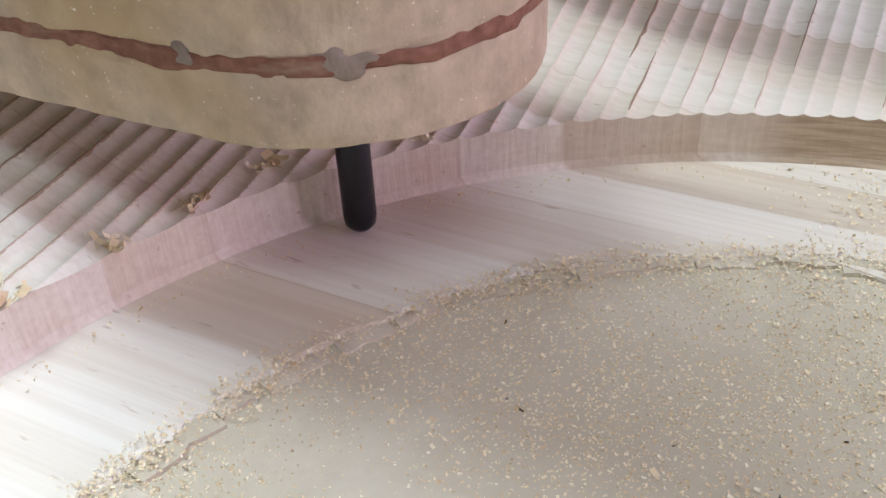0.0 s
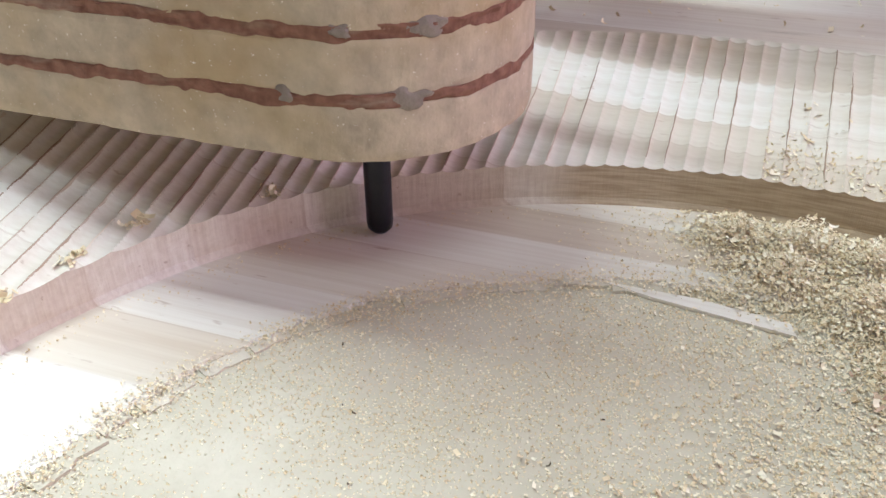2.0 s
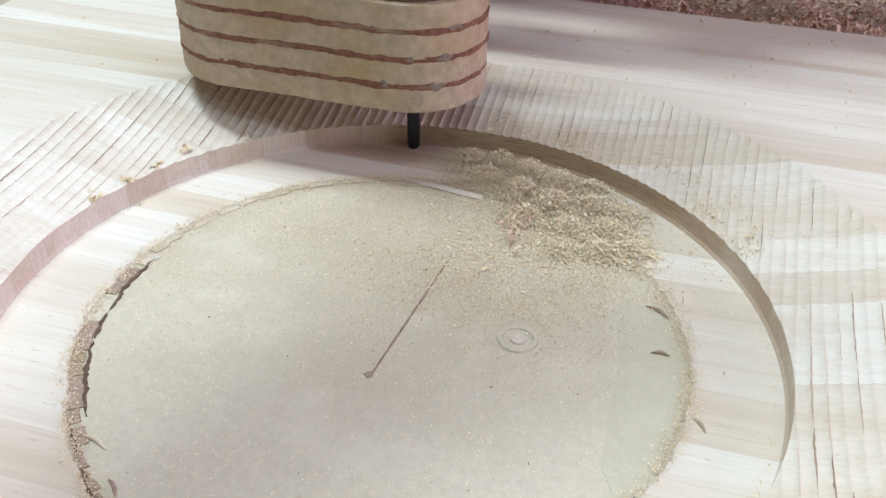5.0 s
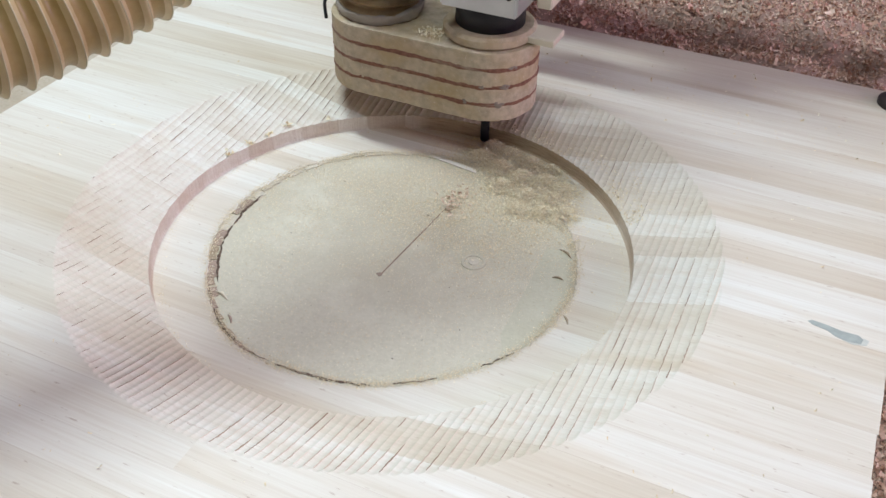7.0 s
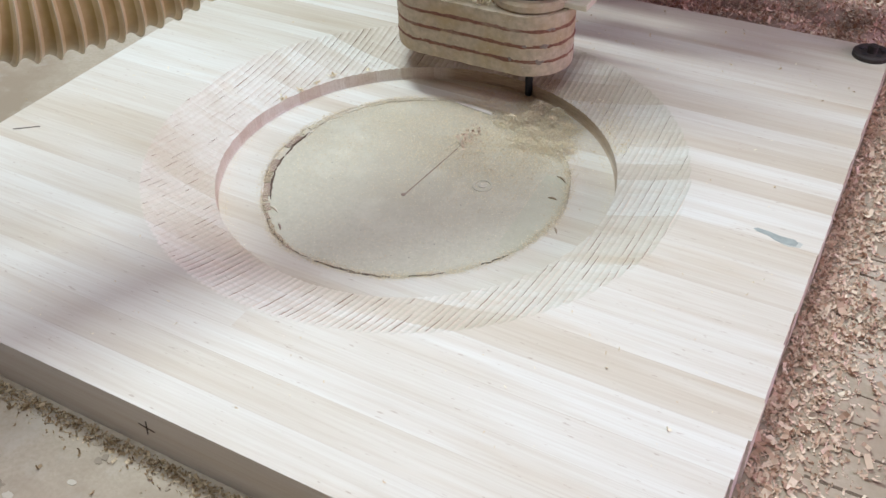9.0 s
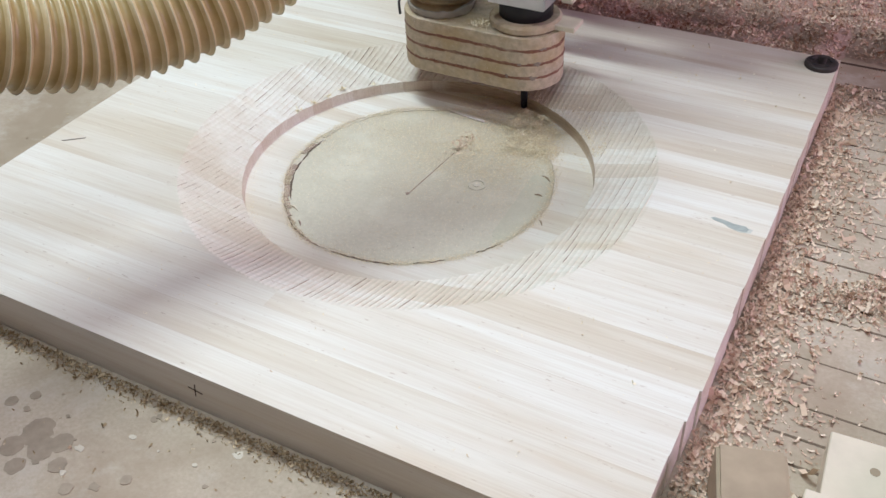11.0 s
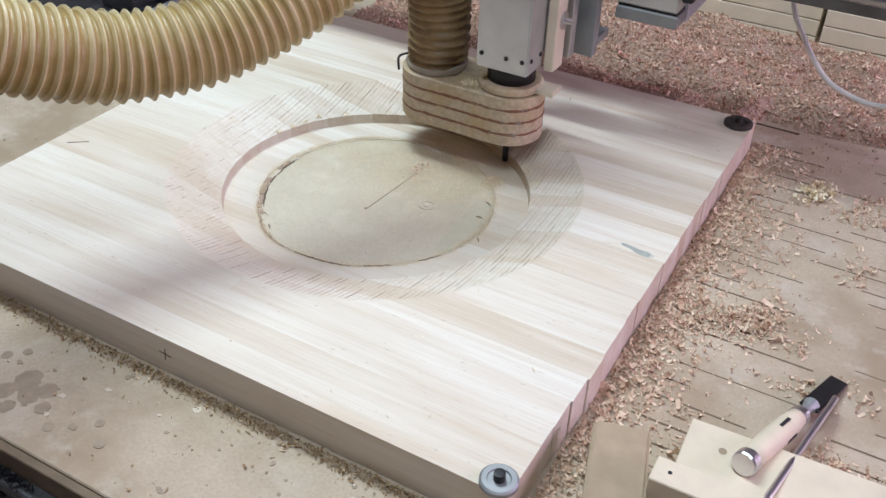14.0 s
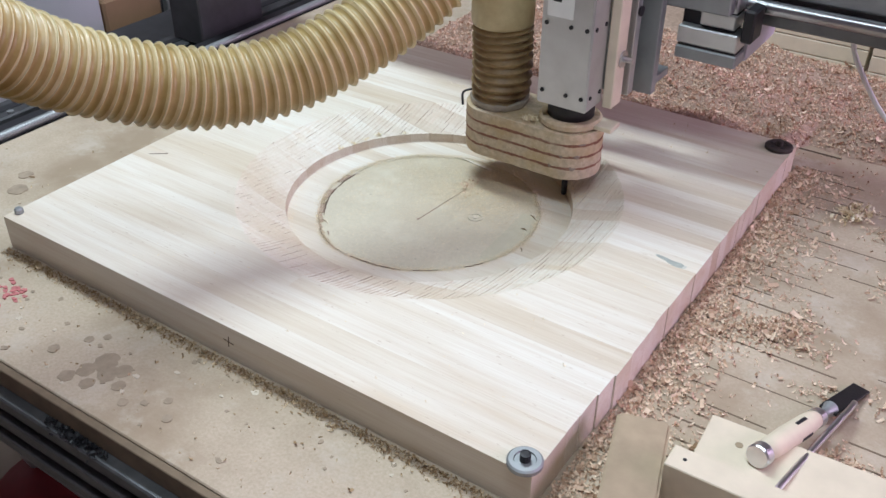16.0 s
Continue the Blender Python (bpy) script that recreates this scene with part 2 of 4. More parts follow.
def hose_plastic(name, c1, c2):
    m, nt, b = material(name, 0.36, spec=0.65)
    v = mapped(nt, (1, 1, 1))
    col = ramp(nt, noise_at(nt, v, 14, 6, 0.65), [(0.34, c1), (0.66, c2)])
    nt.links.new(col, b.inputs["Base Color"])
    tr = nt.nodes.new("ShaderNodeBsdfTranslucent")
    nt.links.new(col, tr.inputs[0])
    mx = nt.nodes.new("ShaderNodeMixShader")
    mx.inputs[0].default_value = 0.35
    out = nt.nodes["Material Output"]
    nt.links.new(b.outputs[0], mx.inputs[1])
    nt.links.new(tr.outputs[0], mx.inputs[2])
    nt.links.new(mx.outputs[0], out.inputs[0])
    return m


M_HOSE = hose_plastic("amber_hose", (0.58, 0.45, 0.22), (0.82, 0.72, 0.47))
M_HOSE_DIRTY = hose_plastic("dusty_amber_hose", (0.20, 0.12, 0.05), (0.52, 0.38, 0.20))


# ---------------------------------------------------------------- mesh helpers
def mesh(name, verts, faces, mat, smooth=False):
    me = bpy.data.meshes.new(name)
    me.from_pydata([tuple(v) for v in verts], [], faces)
    me.materials.append(mat)
    if smooth:
        me.polygons.foreach_set("use_smooth", [True] * len(me.polygons))
    me.update()
    return me


def part(name, data, mat, parent=None, label="", smooth=False, at=None):
    """Links a bmesh, (verts, faces) or a mesh as one object, under a thing or a part."""
    if isinstance(data, bmesh.types.BMesh):
        me = bpy.data.meshes.new(name)
        data.to_mesh(me)
        data.free()
        me.materials.append(mat)
        if smooth:
            me.polygons.foreach_set("use_smooth", [True] * len(me.polygons))
    elif isinstance(data, tuple):
        me = mesh(name, data[0], data[1], mat, smooth)
    else:
        me = data
    ob = new(name, me)
    if parent:
        ob.parent = parent
    if at is not None:
        ob.matrix_basis = at
    if label:
        tagged(ob, label)
    return ob


def thing(name, label, category, at=None, group="", kind=""):
    ob = tagged(new(name), label, category, group, kind)
    if at is not None:
        ob.matrix_basis = at
    return ob


def box(x0, x1, y0, y1, z0, z1, bev=0.001, seg=1, bm=None, turn=None):
    b = bmesh.new()
    bmesh.ops.create_cube(b, size=1)
    for v in b.verts:
        v.co = Vector(((x0 + x1) / 2 + v.co.x * (x1 - x0), (y0 + y1) / 2 + v.co.y * (y1 - y0), (z0 + z1) / 2 + v.co.z * (z1 - z0)))
    if bev:
        bmesh.ops.bevel(b, geom=b.edges[:], offset=bev, segments=seg, affect="EDGES")
    if turn is not None:
        bmesh.ops.transform(b, matrix=turn, verts=b.verts)
    return joined(bm, b)


def joined(bm, b):
    if bm is None:
        return b
    me = bpy.data.meshes.new("t")
    b.to_mesh(me)
    b.free()
    bm.from_mesh(me)
    bpy.data.meshes.remove(me)
    return bm


def lathe(profile, n=32, at=(0, 0, 0)):
    """A turned body from (radius, height) rows, round z."""
    vs, fs = [], []
    for r, z in profile:
        for k in range(n):
            a = 2 * math.pi * k / n
            vs.append((at[0] + r * math.cos(a), at[1] + r * math.sin(a), at[2] + z))
    for i in range(len(profile) - 1):
        for k in range(n):
            k2 = (k + 1) % n
            fs.append((i * n + k, i * n + k2, (i + 1) * n + k2, (i + 1) * n + k))
    fs.append(tuple(range(n))[::-1])
    fs.append(tuple((len(profile) - 1) * n + k for k in range(n)))
    return vs, fs


def tube(points, radius, n=16, steps=40, cap=True):
    """A round bar along a smooth curve through points; radius is a number or a function of the length walked."""
    P = [Vector(p) for p in points]
    P = [P[0] * 2 - P[1]] + P + [P[-1] * 2 - P[-2]]
    line = []
    for i in range(1, len(P) - 2):
        for s in range(steps):
            t = s / steps
            a, b, c, d = P[i - 1], P[i], P[i + 1], P[i + 2]
            line.append(0.5 * (2 * b + (c - a) * t + (2 * a - 5 * b + 4 * c - d) * t * t + (3 * b - a - 3 * c + d) * t ** 3))
    line.append(P[-2])
    vs, fs, length = [], [], 0.0
    up = Vector((0, 0, 1))
    if abs((line[1] - line[0]).normalized().z) > 0.9:
        up = Vector((1, 0, 0))
    for i, p in enumerate(line):
        d = (line[min(i + 1, len(line) - 1)] - line[max(i - 1, 0)]).normalized()
        if i:
            length += (p - line[i - 1]).length
        x = d.cross(up).normalized()
        y = x.cross(d).normalized()
        up = y
        r = radius(length) if callable(radius) else radius
        for k in range(n):
            a = 2 * math.pi * k / n
            vs.append(p + r * (math.cos(a) * x + math.sin(a) * y))
    for i in range(len(line) - 1):
        for k in range(n):
            k2 = (k + 1) % n
            fs.append((i * n + k, i * n + k2, (i + 1) * n + k2, (i + 1) * n + k))
    if cap:
        fs.append(tuple(range(n))[::-1])
        fs.append(tuple((len(line) - 1) * n + k for k in range(n)))
    return vs, fs


def stadium(x0, x1, r, n=20):
    """Outline of a slot shape from x0 to x1 round the x axis."""
    out = [(x1 + r * math.sin(a), -r * math.cos(a)) for a in (math.pi * k / n for k in range(n + 1))]
    out += [(x0 - r * math.sin(a), r * math.cos(a)) for a in (math.pi * k / n for k in range(n + 1))]
    return out


def ragged(outline, z0, z1, seed, step=0.0011, depth=0.0008, edge=0.0011):
    """A thin layer with the given outline whose edge runs unevenly: torn rims, bulges and hollows."""
    pts = []
    for (xa, ya), (xb, yb) in zip(outline, outline[1:] + outline[:1]):
        k = max(1, int(math.hypot(xb - xa, yb - ya) / step))
        pts += [(xa + (xb - xa) * i / k, ya + (yb - ya) * i / k) for i in range(k)]
    n = len(pts)
    cx, cy = sum(p[0] for p in pts) / n, sum(p[1] for p in pts) / n
    vs, fs = [], []
    rows = ((0, 0.6), (0.12, 0), (0.5, 0), (0.88, 0), (1, 0.6))
    for f, sink in rows:
        for x, y in pts:
            l = math.hypot(x - cx, y - cy)
            d = depth * (noise.noise((x * 70, y * 70, seed + f)) + 0.6 * noise.noise((x * 260, y * 260, seed + f * 3))) - 0.0006 * sink
            rim = 0.0
            if f < 0.3 or f > 0.7:
                rim = edge * (noise.noise((x * 55, y * 55, seed + (9 if f > 0.5 else 4))) + 0.7 * noise.noise((x * 240, y * 240, seed + (2 if f > 0.5 else 6))))
            vs.append((cx + (x - cx) * (1 + d / l), cy + (y - cy) * (1 + d / l), z0 + (z1 - z0) * f + rim))
    for i in range(len(rows) - 1):
        for k in range(n):
            k2 = (k + 1) % n
            fs.append((i * n + k, i * n + k2, (i + 1) * n + k2, (i + 1) * n + k))
    fs.append(tuple(range(n))[::-1])
    fs.append(tuple((len(rows) - 1) * n + k for k in range(n)))
    return vs, fs


def prism(outline, z0, z1, bev=0.0, wob=0.0, rng=None):
    """An upright slab with the given outline; bev rounds its rims; wob makes the side uneven."""
    n = len(outline)
    cx = sum(p[0] for p in outline) / n
    cy = sum(p[1] for p in outline) / n
    rows = [(z0, bev), (z0 + bev, 0), ((z0 + z1) / 2, 0), (z1 - bev, 0), (z1, bev)] if bev else [(z0, 0), ((z0 + z1) / 2, 0), (z1, 0)]
    vs, fs = [], []
    for z, inset in rows:
        for x, y in outline:
            l = math.hypot(x - cx, y - cy)
            k = 1 - (inset + (rng.uniform(-wob, wob) if rng else 0)) / l
            vs.append((cx + (x - cx) * k, cy + (y - cy) * k, z))
    for i in range(len(rows) - 1):
        for k in range(n):
            k2 = (k + 1) % n
            fs.append((i * n + k, i * n + k2, (i + 1) * n + k2, (i + 1) * n + k))
    fs.append(tuple(range(n))[::-1])
    fs.append(tuple((len(rows) - 1) * n + k for k in range(n)))
    return vs, fs


def curls(places, size, rng, spread=0.5, flat=1.0, wide=(0.18, 0.42)):
    """Many small curled shavings or crumbs at the given places, as one (verts, faces)."""
    vs, fs = [], []
    for x, y, z in places:
        s = size * math.exp(rng.gauss(0, spread))
        w, bend, segs = s * rng.uniform(*wide), rng.uniform(0.4, 3.2), 3
        m = Euler((rng.uniform(-1, 1) * flat, rng.uniform(-1, 1) * flat, rng.uniform(0, 6.3))).to_matrix()
        rad = s / bend
        base = len(vs)
        lift = rng.uniform(0.1, 0.4) * s
        for i in range(segs + 1):
            a = bend * (i / segs - 0.5)
            for q in (-0.5, 0.5):
                v = m @ Vector((rad * math.sin(a), q * w, rad * (1 - math.cos(a)) - lift * 0.3))
                vs.append((x + v.x, y + v.y, z + max(v.z, -lift * 0.5) + lift))
        for i in range(segs):
            fs.append((base + 2 * i, base + 2 * i + 2, base + 2 * i + 3, base + 2 * i + 1))
    return vs, fs


# ---------------------------------------------------------------- room
def slab(name, x0, x1, y0, y1, z0, z1, mat):
    return tagged(part(name, box(x0, x1, y0, y1, z0, z1, 0), mat), kind="structure")


slab("floor", -3.6, 3.6, -3.6, 4.4, -0.1, 0, M_FLOOR)
slab("ceiling", -3.6, 3.6, -3.6, 4.4, 3.0, 3.1, M_WALL)
slab("wall_west", -3.6, -3.5, -3.6, 4.4, 0, 3, M_WALL)
slab("wall_south", -3.5, 3.5, -3.6, -3.5, 0, 3, M_WALL)
slab("wall_north", -3.5, 3.5, 4.3, 4.4, 0, 3, M_WALL)
wall_e = bmesh.new()
for y0, y1, z0, z1 in ((-3.5, 0.5, 0, 3), (2.7, 4.3, 0, 3), (0.5, 2.7, 0, 1.1), (0.5, 2.7, 2.4, 3)):
    box(3.5, 3.6, y0, y1, z0, z1, 0, bm=wall_e)
tagged(part("wall_east", wall_e, M_WALL), kind="structure")


# ---------------------------------------------------------------- machine bed
M_CUT = plain("old_saw_cut", (0.20, 0.145, 0.10), 0.9, vary=0.4, scale=200)
M_DUSTSPOT = plain("pale_dust_spot", (0.66, 0.59, 0.48), 0.9, vary=0.2, scale=120)
M_STAIN = plain("oil_stain", (0.405, 0.325, 0.24), 0.8, vary=0.3, scale=90)
M_RAILDARK = plain("dusty_dark_cover", (0.085, 0.085, 0.09), 0.5, 0.4, vary=0.4, scale=25)
M_PROFILE = plain("grimy_profile", (0.20, 0.21, 0.22), 0.42, 0.7, vary=0.4, scale=30)
M_EDGE = plain("grimy_edge", (0.22, 0.165, 0.11), 0.85, vary=0.35, scale=40)
M_TORN = plain("pale_torn_fibre", (0.70, 0.64, 0.52), 0.85, vary=0.2, scale=160, bumps=0.4)
M_SHADE = plain("crack_shade", (0.15, 0.10, 0.07), 0.9, vary=0.4, scale=200)
M_REDPAINT = plain("red_marker", (0.62, 0.22, 0.22), 0.8, vary=0.3, scale=150)


def build_bed():
    bed = thing("machine_bed", "dusty beige fibreboard machine bed with stains and old cuts", "machine bed")
    part("spoilboard", box(-0.283, 1.75, -0.153, 1.62, BED - 0.03, BED, 0.0015), M_MDF, bed)
    # aluminium profile along the front edge
    for z0, z1, y0, y1 in ((BED - 0.045, BED - 0.031, -0.178, -0.10), (BED - 0.062, BED - 0.050, -0.172, -0.10), (BED - 0.082, BED - 0.067, -0.178, -0.10), (BED - 0.099, BED - 0.087, -0.172, -0.10), (BED - 0.12, BED - 0.104, -0.178, -0.10)):
        part("profile_rib", box(-0.40, 1.80, y0, y1, z0, z1, 0.002), M_PROFILE, bed)
    part("profile_web", box(-0.40, 1.80, -0.160, -0.101, BED - 0.119, BED - 0.032, 0), M_PROFILE, bed, "grooved grey aluminium profile")
    part("edge_strip", box(-0.34, 1.75, -0.163, -0.1535, BED - 0.031, BED - 0.002, 0.001), M_EDGE, bed)
    part("cross_member", box(-0.38, 1.78, 1.55, 1.62, BED - 0.12, BED - 0.031, 0.003), M_ALU_DULL, bed)
    for x in (-0.36, 1.70):
        for y in (-0.14, 1.53):
            part("leg", box(x, x + 0.07, y, y + 0.07, 0, BED - 0.121, 0.003), M_ALU_DULL, bed)
    rng = random.Random(31)
    for y in [0.86 - 0.031 * k + rng.uniform(-0.006, 0.006) for k in range(32) if rng.random() < 0.95]:
        x = 0.826 + rng.uniform(0, 0.05)
        while x < 1.5:
            l = rng.uniform(0.04, 0.16)
            half = rng.uniform(0.0006, 0.0015)
            part("old_cut", box(x, x + l, y - half, y + half, BED - 0.001, BED + 0.0003, 0), M_CUT, bed)
            x += l + rng.uniform(0.02, 0.16)
    part("old_cut", box(0.79, 0.875, 0.913, 0.918, BED - 0.001, BED + 0.0004, 0), M_LINE, bed)
    for n, (x, y, r) in enumerate(((0.300, -0.085, 0.015), (0.318, -0.098, 0.013), (0.292, -0.108, 0.011), (0.330, -0.085, 0.010), (0.312, -0.122, 0.009), (0.282, -0.128, 0.010), (0.25, -0.07, 0.006), (0.265, -0.055, 0.005), (0.345, -0.105, 0.008), (0.37, -0.12, 0.006), (0.41, -0.09, 0.005), (0.43, -0.11, 0.006), (0.23, -0.105, 0.007), (-0.13, 0.10, 0.015), (-0.16, 0.135, 0.011))):
        ring = [(x + r * math.cos(a) * (1 + 0.3 * noise.noise((math.cos(a) * 1.9, math.sin(a) * 1.9, x * 90))), y + r * math.sin(a) * (1 + 0.3 * noise.noise((math.cos(a) * 1.9, math.sin(a) * 1.9, y * 90)))) for a in (6.2832 * k / 22 for k in range(22))]
        part("stain", prism(ring, BED - 0.001, BED + 0.0002 + 0.00006 * n), M_STAIN, bed)
    for k in range(70):
        x, y, r = rng.uniform(-0.05, 0.75), rng.uniform(-0.145, -0.02), rng.uniform(0.0012, 0.0045)
        ring = [(x + r * math.cos(a) * rng.uniform(0.6, 1.5), y + r * math.sin(a) * rng.uniform(0.6, 1.2)) for a in (6.2832 * j / 9 for j in range(9))]
        part("stain", prism(ring, BED - 0.001, BED + 0.0003 + 0.00001 * k), rng.choice((M_STAIN, M_STAIN, M_DUSTSPOT)), bed)
    for k in range(34):
        x, y = 0.090 + rng.gauss(0, 0.013), -0.066 + rng.gauss(0, 0.009)
        part("paint_spot", prism([(x + 0.004 * math.cos(a) * rng.uniform(0.5, 1.3), y + 0.003 * math.sin(a) * rng.uniform(0.5, 1.3)) for a in (6.2832 * j / 9 for j in range(9))], BED - 0.001, BED + 0.0003 + 0.00005 * k), M_REDPAINT, bed, "faded red paint")
    part("inner_board", lathe([(R_WALL - 0.004, 0.0004), (R_WALL - 0.004, DISC - BED)], 96, (CX, CY, BED)), M_DISC, bed, "fine beige fibreboard inside the dish")
    part("greenish_patch", prism([(0.542, 0.462), (0.545, 0.41), (0.547, 0.340), (0.556, 0.322), (0.568, 0.334), (0.5765, 0.36), (0.5795, 0.40), (0.577, 0.435), (0.566, 0.466), (0.552, 0.464)], DISC, DISC + 0.0003), M_GREENISH, bed, "smooth greenish patch")
    return bed


def build_side_rail():
    rail = thing("side_rail", "grey steel linear rail beside the machine bed", "linear rail")
    part("beam", box(-0.40, -0.30, -0.10, 1.545, BED - 0.118, BED - 0.052, 0.003), M_ALU_DULL, rail)
    part("support", box(-0.360, -0.286, -0.09, 1.54, BED - 0.0515, BED - 0.0065, 0.002), M_BLACK, rail)
    part("rod", tube([(-0.298, -0.09, BED + 0.004), (-0.298, 1.54, BED + 0.004)], lambda l: 0.0075 + 0.0007 * abs(math.sin(math.pi * l / 0.006)), 12, 1100), M_ALU_DULL, rail, "bright threaded steel rod", True)
    part("cover", box(-0.47, -0.405, -0.10, 1.545, BED - 0.118, BED - 0.02, 0.003), M_RAILDARK, rail, "dark steel cover")
    part("slot", box(-0.448, -0.428, 0.1, 1.5, BED - 0.0199, BED - 0.0185, 0.0004), M_BLACK, rail)
    for k in range(9):
        part("cap_screw", lathe([(0.006, 0), (0.006, 0.004)], 12), M_ALU_DULL, rail, at=pose(-0.414, 0.12 + 0.16 * k, BED - 0.0199))
    return rail


build_bed()
build_side_rail()


# ---------------------------------------------------------------- the carved panel
M_SPLIT = plain("torn_wood", (0.46, 0.34, 0.27), 0.85, vary=0.35, scale=160, bumps=0.4)


def board_end(i, side):
    return noise.noise((i * 3.7, side * 9.1, 2.0)) * 0.0022 - (0.003 if side and i < 4 else 0)


ROW, PITCH, BALL = 0.5987, 0.0064, 0.0063          # where one row of the cutter ran, how far apart the rows lie, the nose's radius


def dish(x, y):
    """Height of the dished surface, before the cutter's rows."""
    r = math.hypot(x - CX, y - CY)
    u = (R_DISH - r) / (R_DISH - R_WALL)
    return TOP - (TOP - RIM) * (u if u < 0 else u ** 0.85)


def inner_edge(a):
    """Radius of the ledge's inner edge at the angle a, in degrees: the ring has broken away further at the front."""
    return R_IN + 0.0085 * math.exp(-((a - 250) / 20) ** 2) + 0.003 * math.exp(-((a - 285) / 14) ** 2)


def carved(x, y, pitch=PITCH, ball=BALL):
    """Height left by a round-nosed cutter that ran in rows along y."""
    k = round((x - ROW) / pitch)
    z = TOP
    for j in (k - 1, k, k + 1):
        xj = ROW + j * pitch
        d = min(abs(x - xj), ball * 0.98)
        z = min(z, dish(xj, y) + ball - math.sqrt(ball * ball - d * d) - 0.0006 * noise.noise((j * 5.1, y * 9, 0)))
    return z


def build_panel():
    panel = thing("wood_slab", "pale glued-up square wood slab with a carved round dish", "wood slab")
    ro = 0.284
    starts = [b[0] for b in BOARDS] + [PD]
    for i, (y0, y1) in enumerate(zip(starts, starts[1:])):
        w = y1 - y0
        ys = [y0, y0 + 0.0005] + [y0 + 0.0005 + (w - 0.001) * k / 40 for k in range(1, 40)] + [y1 - 0.0005, y1]
        ends = board_end(i, 0) * 0.2, PW + board_end(i, 1)
        halves = [math.sqrt(max(0, ro * ro - (y - CY) ** 2)) for y in ys]
        for side in ((0, 1) if max(halves) > 0 else (2,)):
            vs, fs = [], []
            for k, (y, half) in enumerate(zip(ys, halves)):
                xa, xb = ((ends[0], CX - half), (CX + half, ends[1]), ends)[side]
                zt = TOP - (0.00012 if k in (0, len(ys) - 1) else 0)
                vs += [(xa, y, BED + 0.0005), (xa, y, zt), (xb, y, zt), (xb, y, BED + 0.0005)]
            for k in range(len(ys) - 1):
                a, c = 4 * k, 4 * k + 4
                for e in range(4):
                    f = (e + 1) % 4
                    if (side, e) not in ((0, 2), (1, 0)):
                        fs.append((a + e, c + e, c + f, a + f))
            fs.append((0, 1, 2, 3))
            e = 4 * (len(ys) - 1)
            fs.append((e + 3, e + 2, e + 1, e))
            part("board", (vs, fs), M_WOOD, panel)
    # the carved ring: rows of the cutter, the wall and the ledge
    nt, rows = 2700, [("tuck", 0.288)]
    for k in range(96):
        rows.append(("dish", ro - (ro - R_WALL) * k / 95))
    rows += [("wall", 0.25), ("wall", 0.6), ("wall", 0.9), ("foot", 0.0012)]
    for k in range(1, 10):
        rows.append(("ledge", R_WALL - 0.0012 - (R_WALL - R_IN - 0.0012) * k / 9))
    rows += [("lip", 0.3), ("lip", 1.0)]
    turns = [(math.cos(2 * math.pi * k / nt), math.sin(2 * math.pi * k / nt)) for k in range(nt)]
    wobs = [inner_edge(math.degrees(math.atan2(q, c)) % 360) - R_IN + 0.0018 * noise.noise((c * 6, q * 6, 0)) + 0.0016 * noise.noise((c * 28, q * 28, 3)) + 0.0009 * noise.noise((c * 90, q * 90, 5)) for c, q in turns]
    rims = [carved(CX + R_WALL * c, CY + R_WALL * q) for c, q in turns]
    vs = []
    for kind, v in rows:
        for (ca, sa), wob, zr in zip(turns, wobs, rims):
            if kind == "tuck":
                r, z = v, TOP - 0.0006
            elif kind == "dish":
                r = v
                z = carved(CX + r * ca, CY + r * sa)
            elif kind in ("wall", "foot"):
                r = R_WALL - (0.0012 if kind == "foot" else 0)
                z = LEDGE if kind == "foot" else zr + (LEDGE + 0.001 - zr) * v
            elif kind == "ledge":
                u = (R_WALL - v) / (R_WALL - R_IN)
                r = v + wob * u * u
                z = LEDGE - 0.0006 * u
            else:
                r = R_IN + wob - 0.001 * v + 0.001 * noise.noise((ca * 120, sa * 120, v * 5))
                z = LEDGE - 0.0006 + (DISC + 0.0003 - LEDGE + 0.0006) * v
            vs.append((CX + r * ca, CY + r * sa, z))
    fs = []
    for i in range(len(rows) - 1):
        a, b = i * nt, (i + 1) * nt
        for k in range(nt):
            k2 = (k + 1) % nt
            fs.append((a + k, a + k2, b + k2, b + k))
    # splintered foot of the ledge
    rng = random.Random(17)
    a = 98.0
    while a < 262:
        da = rng.uniform(3, 9)
        rim = inner_edge(a + da / 2)
        r0, r1 = rim - (rng.uniform(0.006, 0.0105) if 165 < a < 225 else rng.uniform(0.003, 0.0075)), rim - 0.0008
        arc = [radians(a + da * k / 5) for k in range(6)]
        ring = [(CX + r1 * math.cos(q), CY + r1 * math.sin(q)) for q in arc] + [(CX + (r0 + rng.uniform(-0.001, 0.001)) * math.cos(q), CY + (r0 + rng.uniform(-0.001, 0.001)) * math.sin(q)) for q in reversed(arc)]
        part("splinter", prism(ring, DISC - 0.0005, DISC + rng.uniform(0.0005, 0.0013)), rng.choice((M_SPLIT, M_SPLIT, M_TORN, M_DARKWOOD) if 172 < a < 250 else (M_TORN, M_TORN, M_TORN, M_DISC)), panel)
        a += da + rng.uniform(0, 1.5)
    # dark strips painted as the shade in the crack between the ledge and the fibreboard
    for a0, a1, wide in ((172, 200, 0.0030), (201, 222, 0.0026), (224, 262, 0.0020), (263, 291, 0.0024), (297, 309, 0.0012), (322, 333, 0.0010)):
        n = int((a1 - a0) * 2)
        arc = [radians(a0 + (a1 - a0) * k / n) for k in range(n + 1)]
        lag = 0.0095 if a0 < 215 else 0.0030
        mid = [inner_edge(math.degrees(q)) - lag + 0.0016 * noise.noise((math.cos(q) * 22, math.sin(q) * 22, 1)) for q in arc]
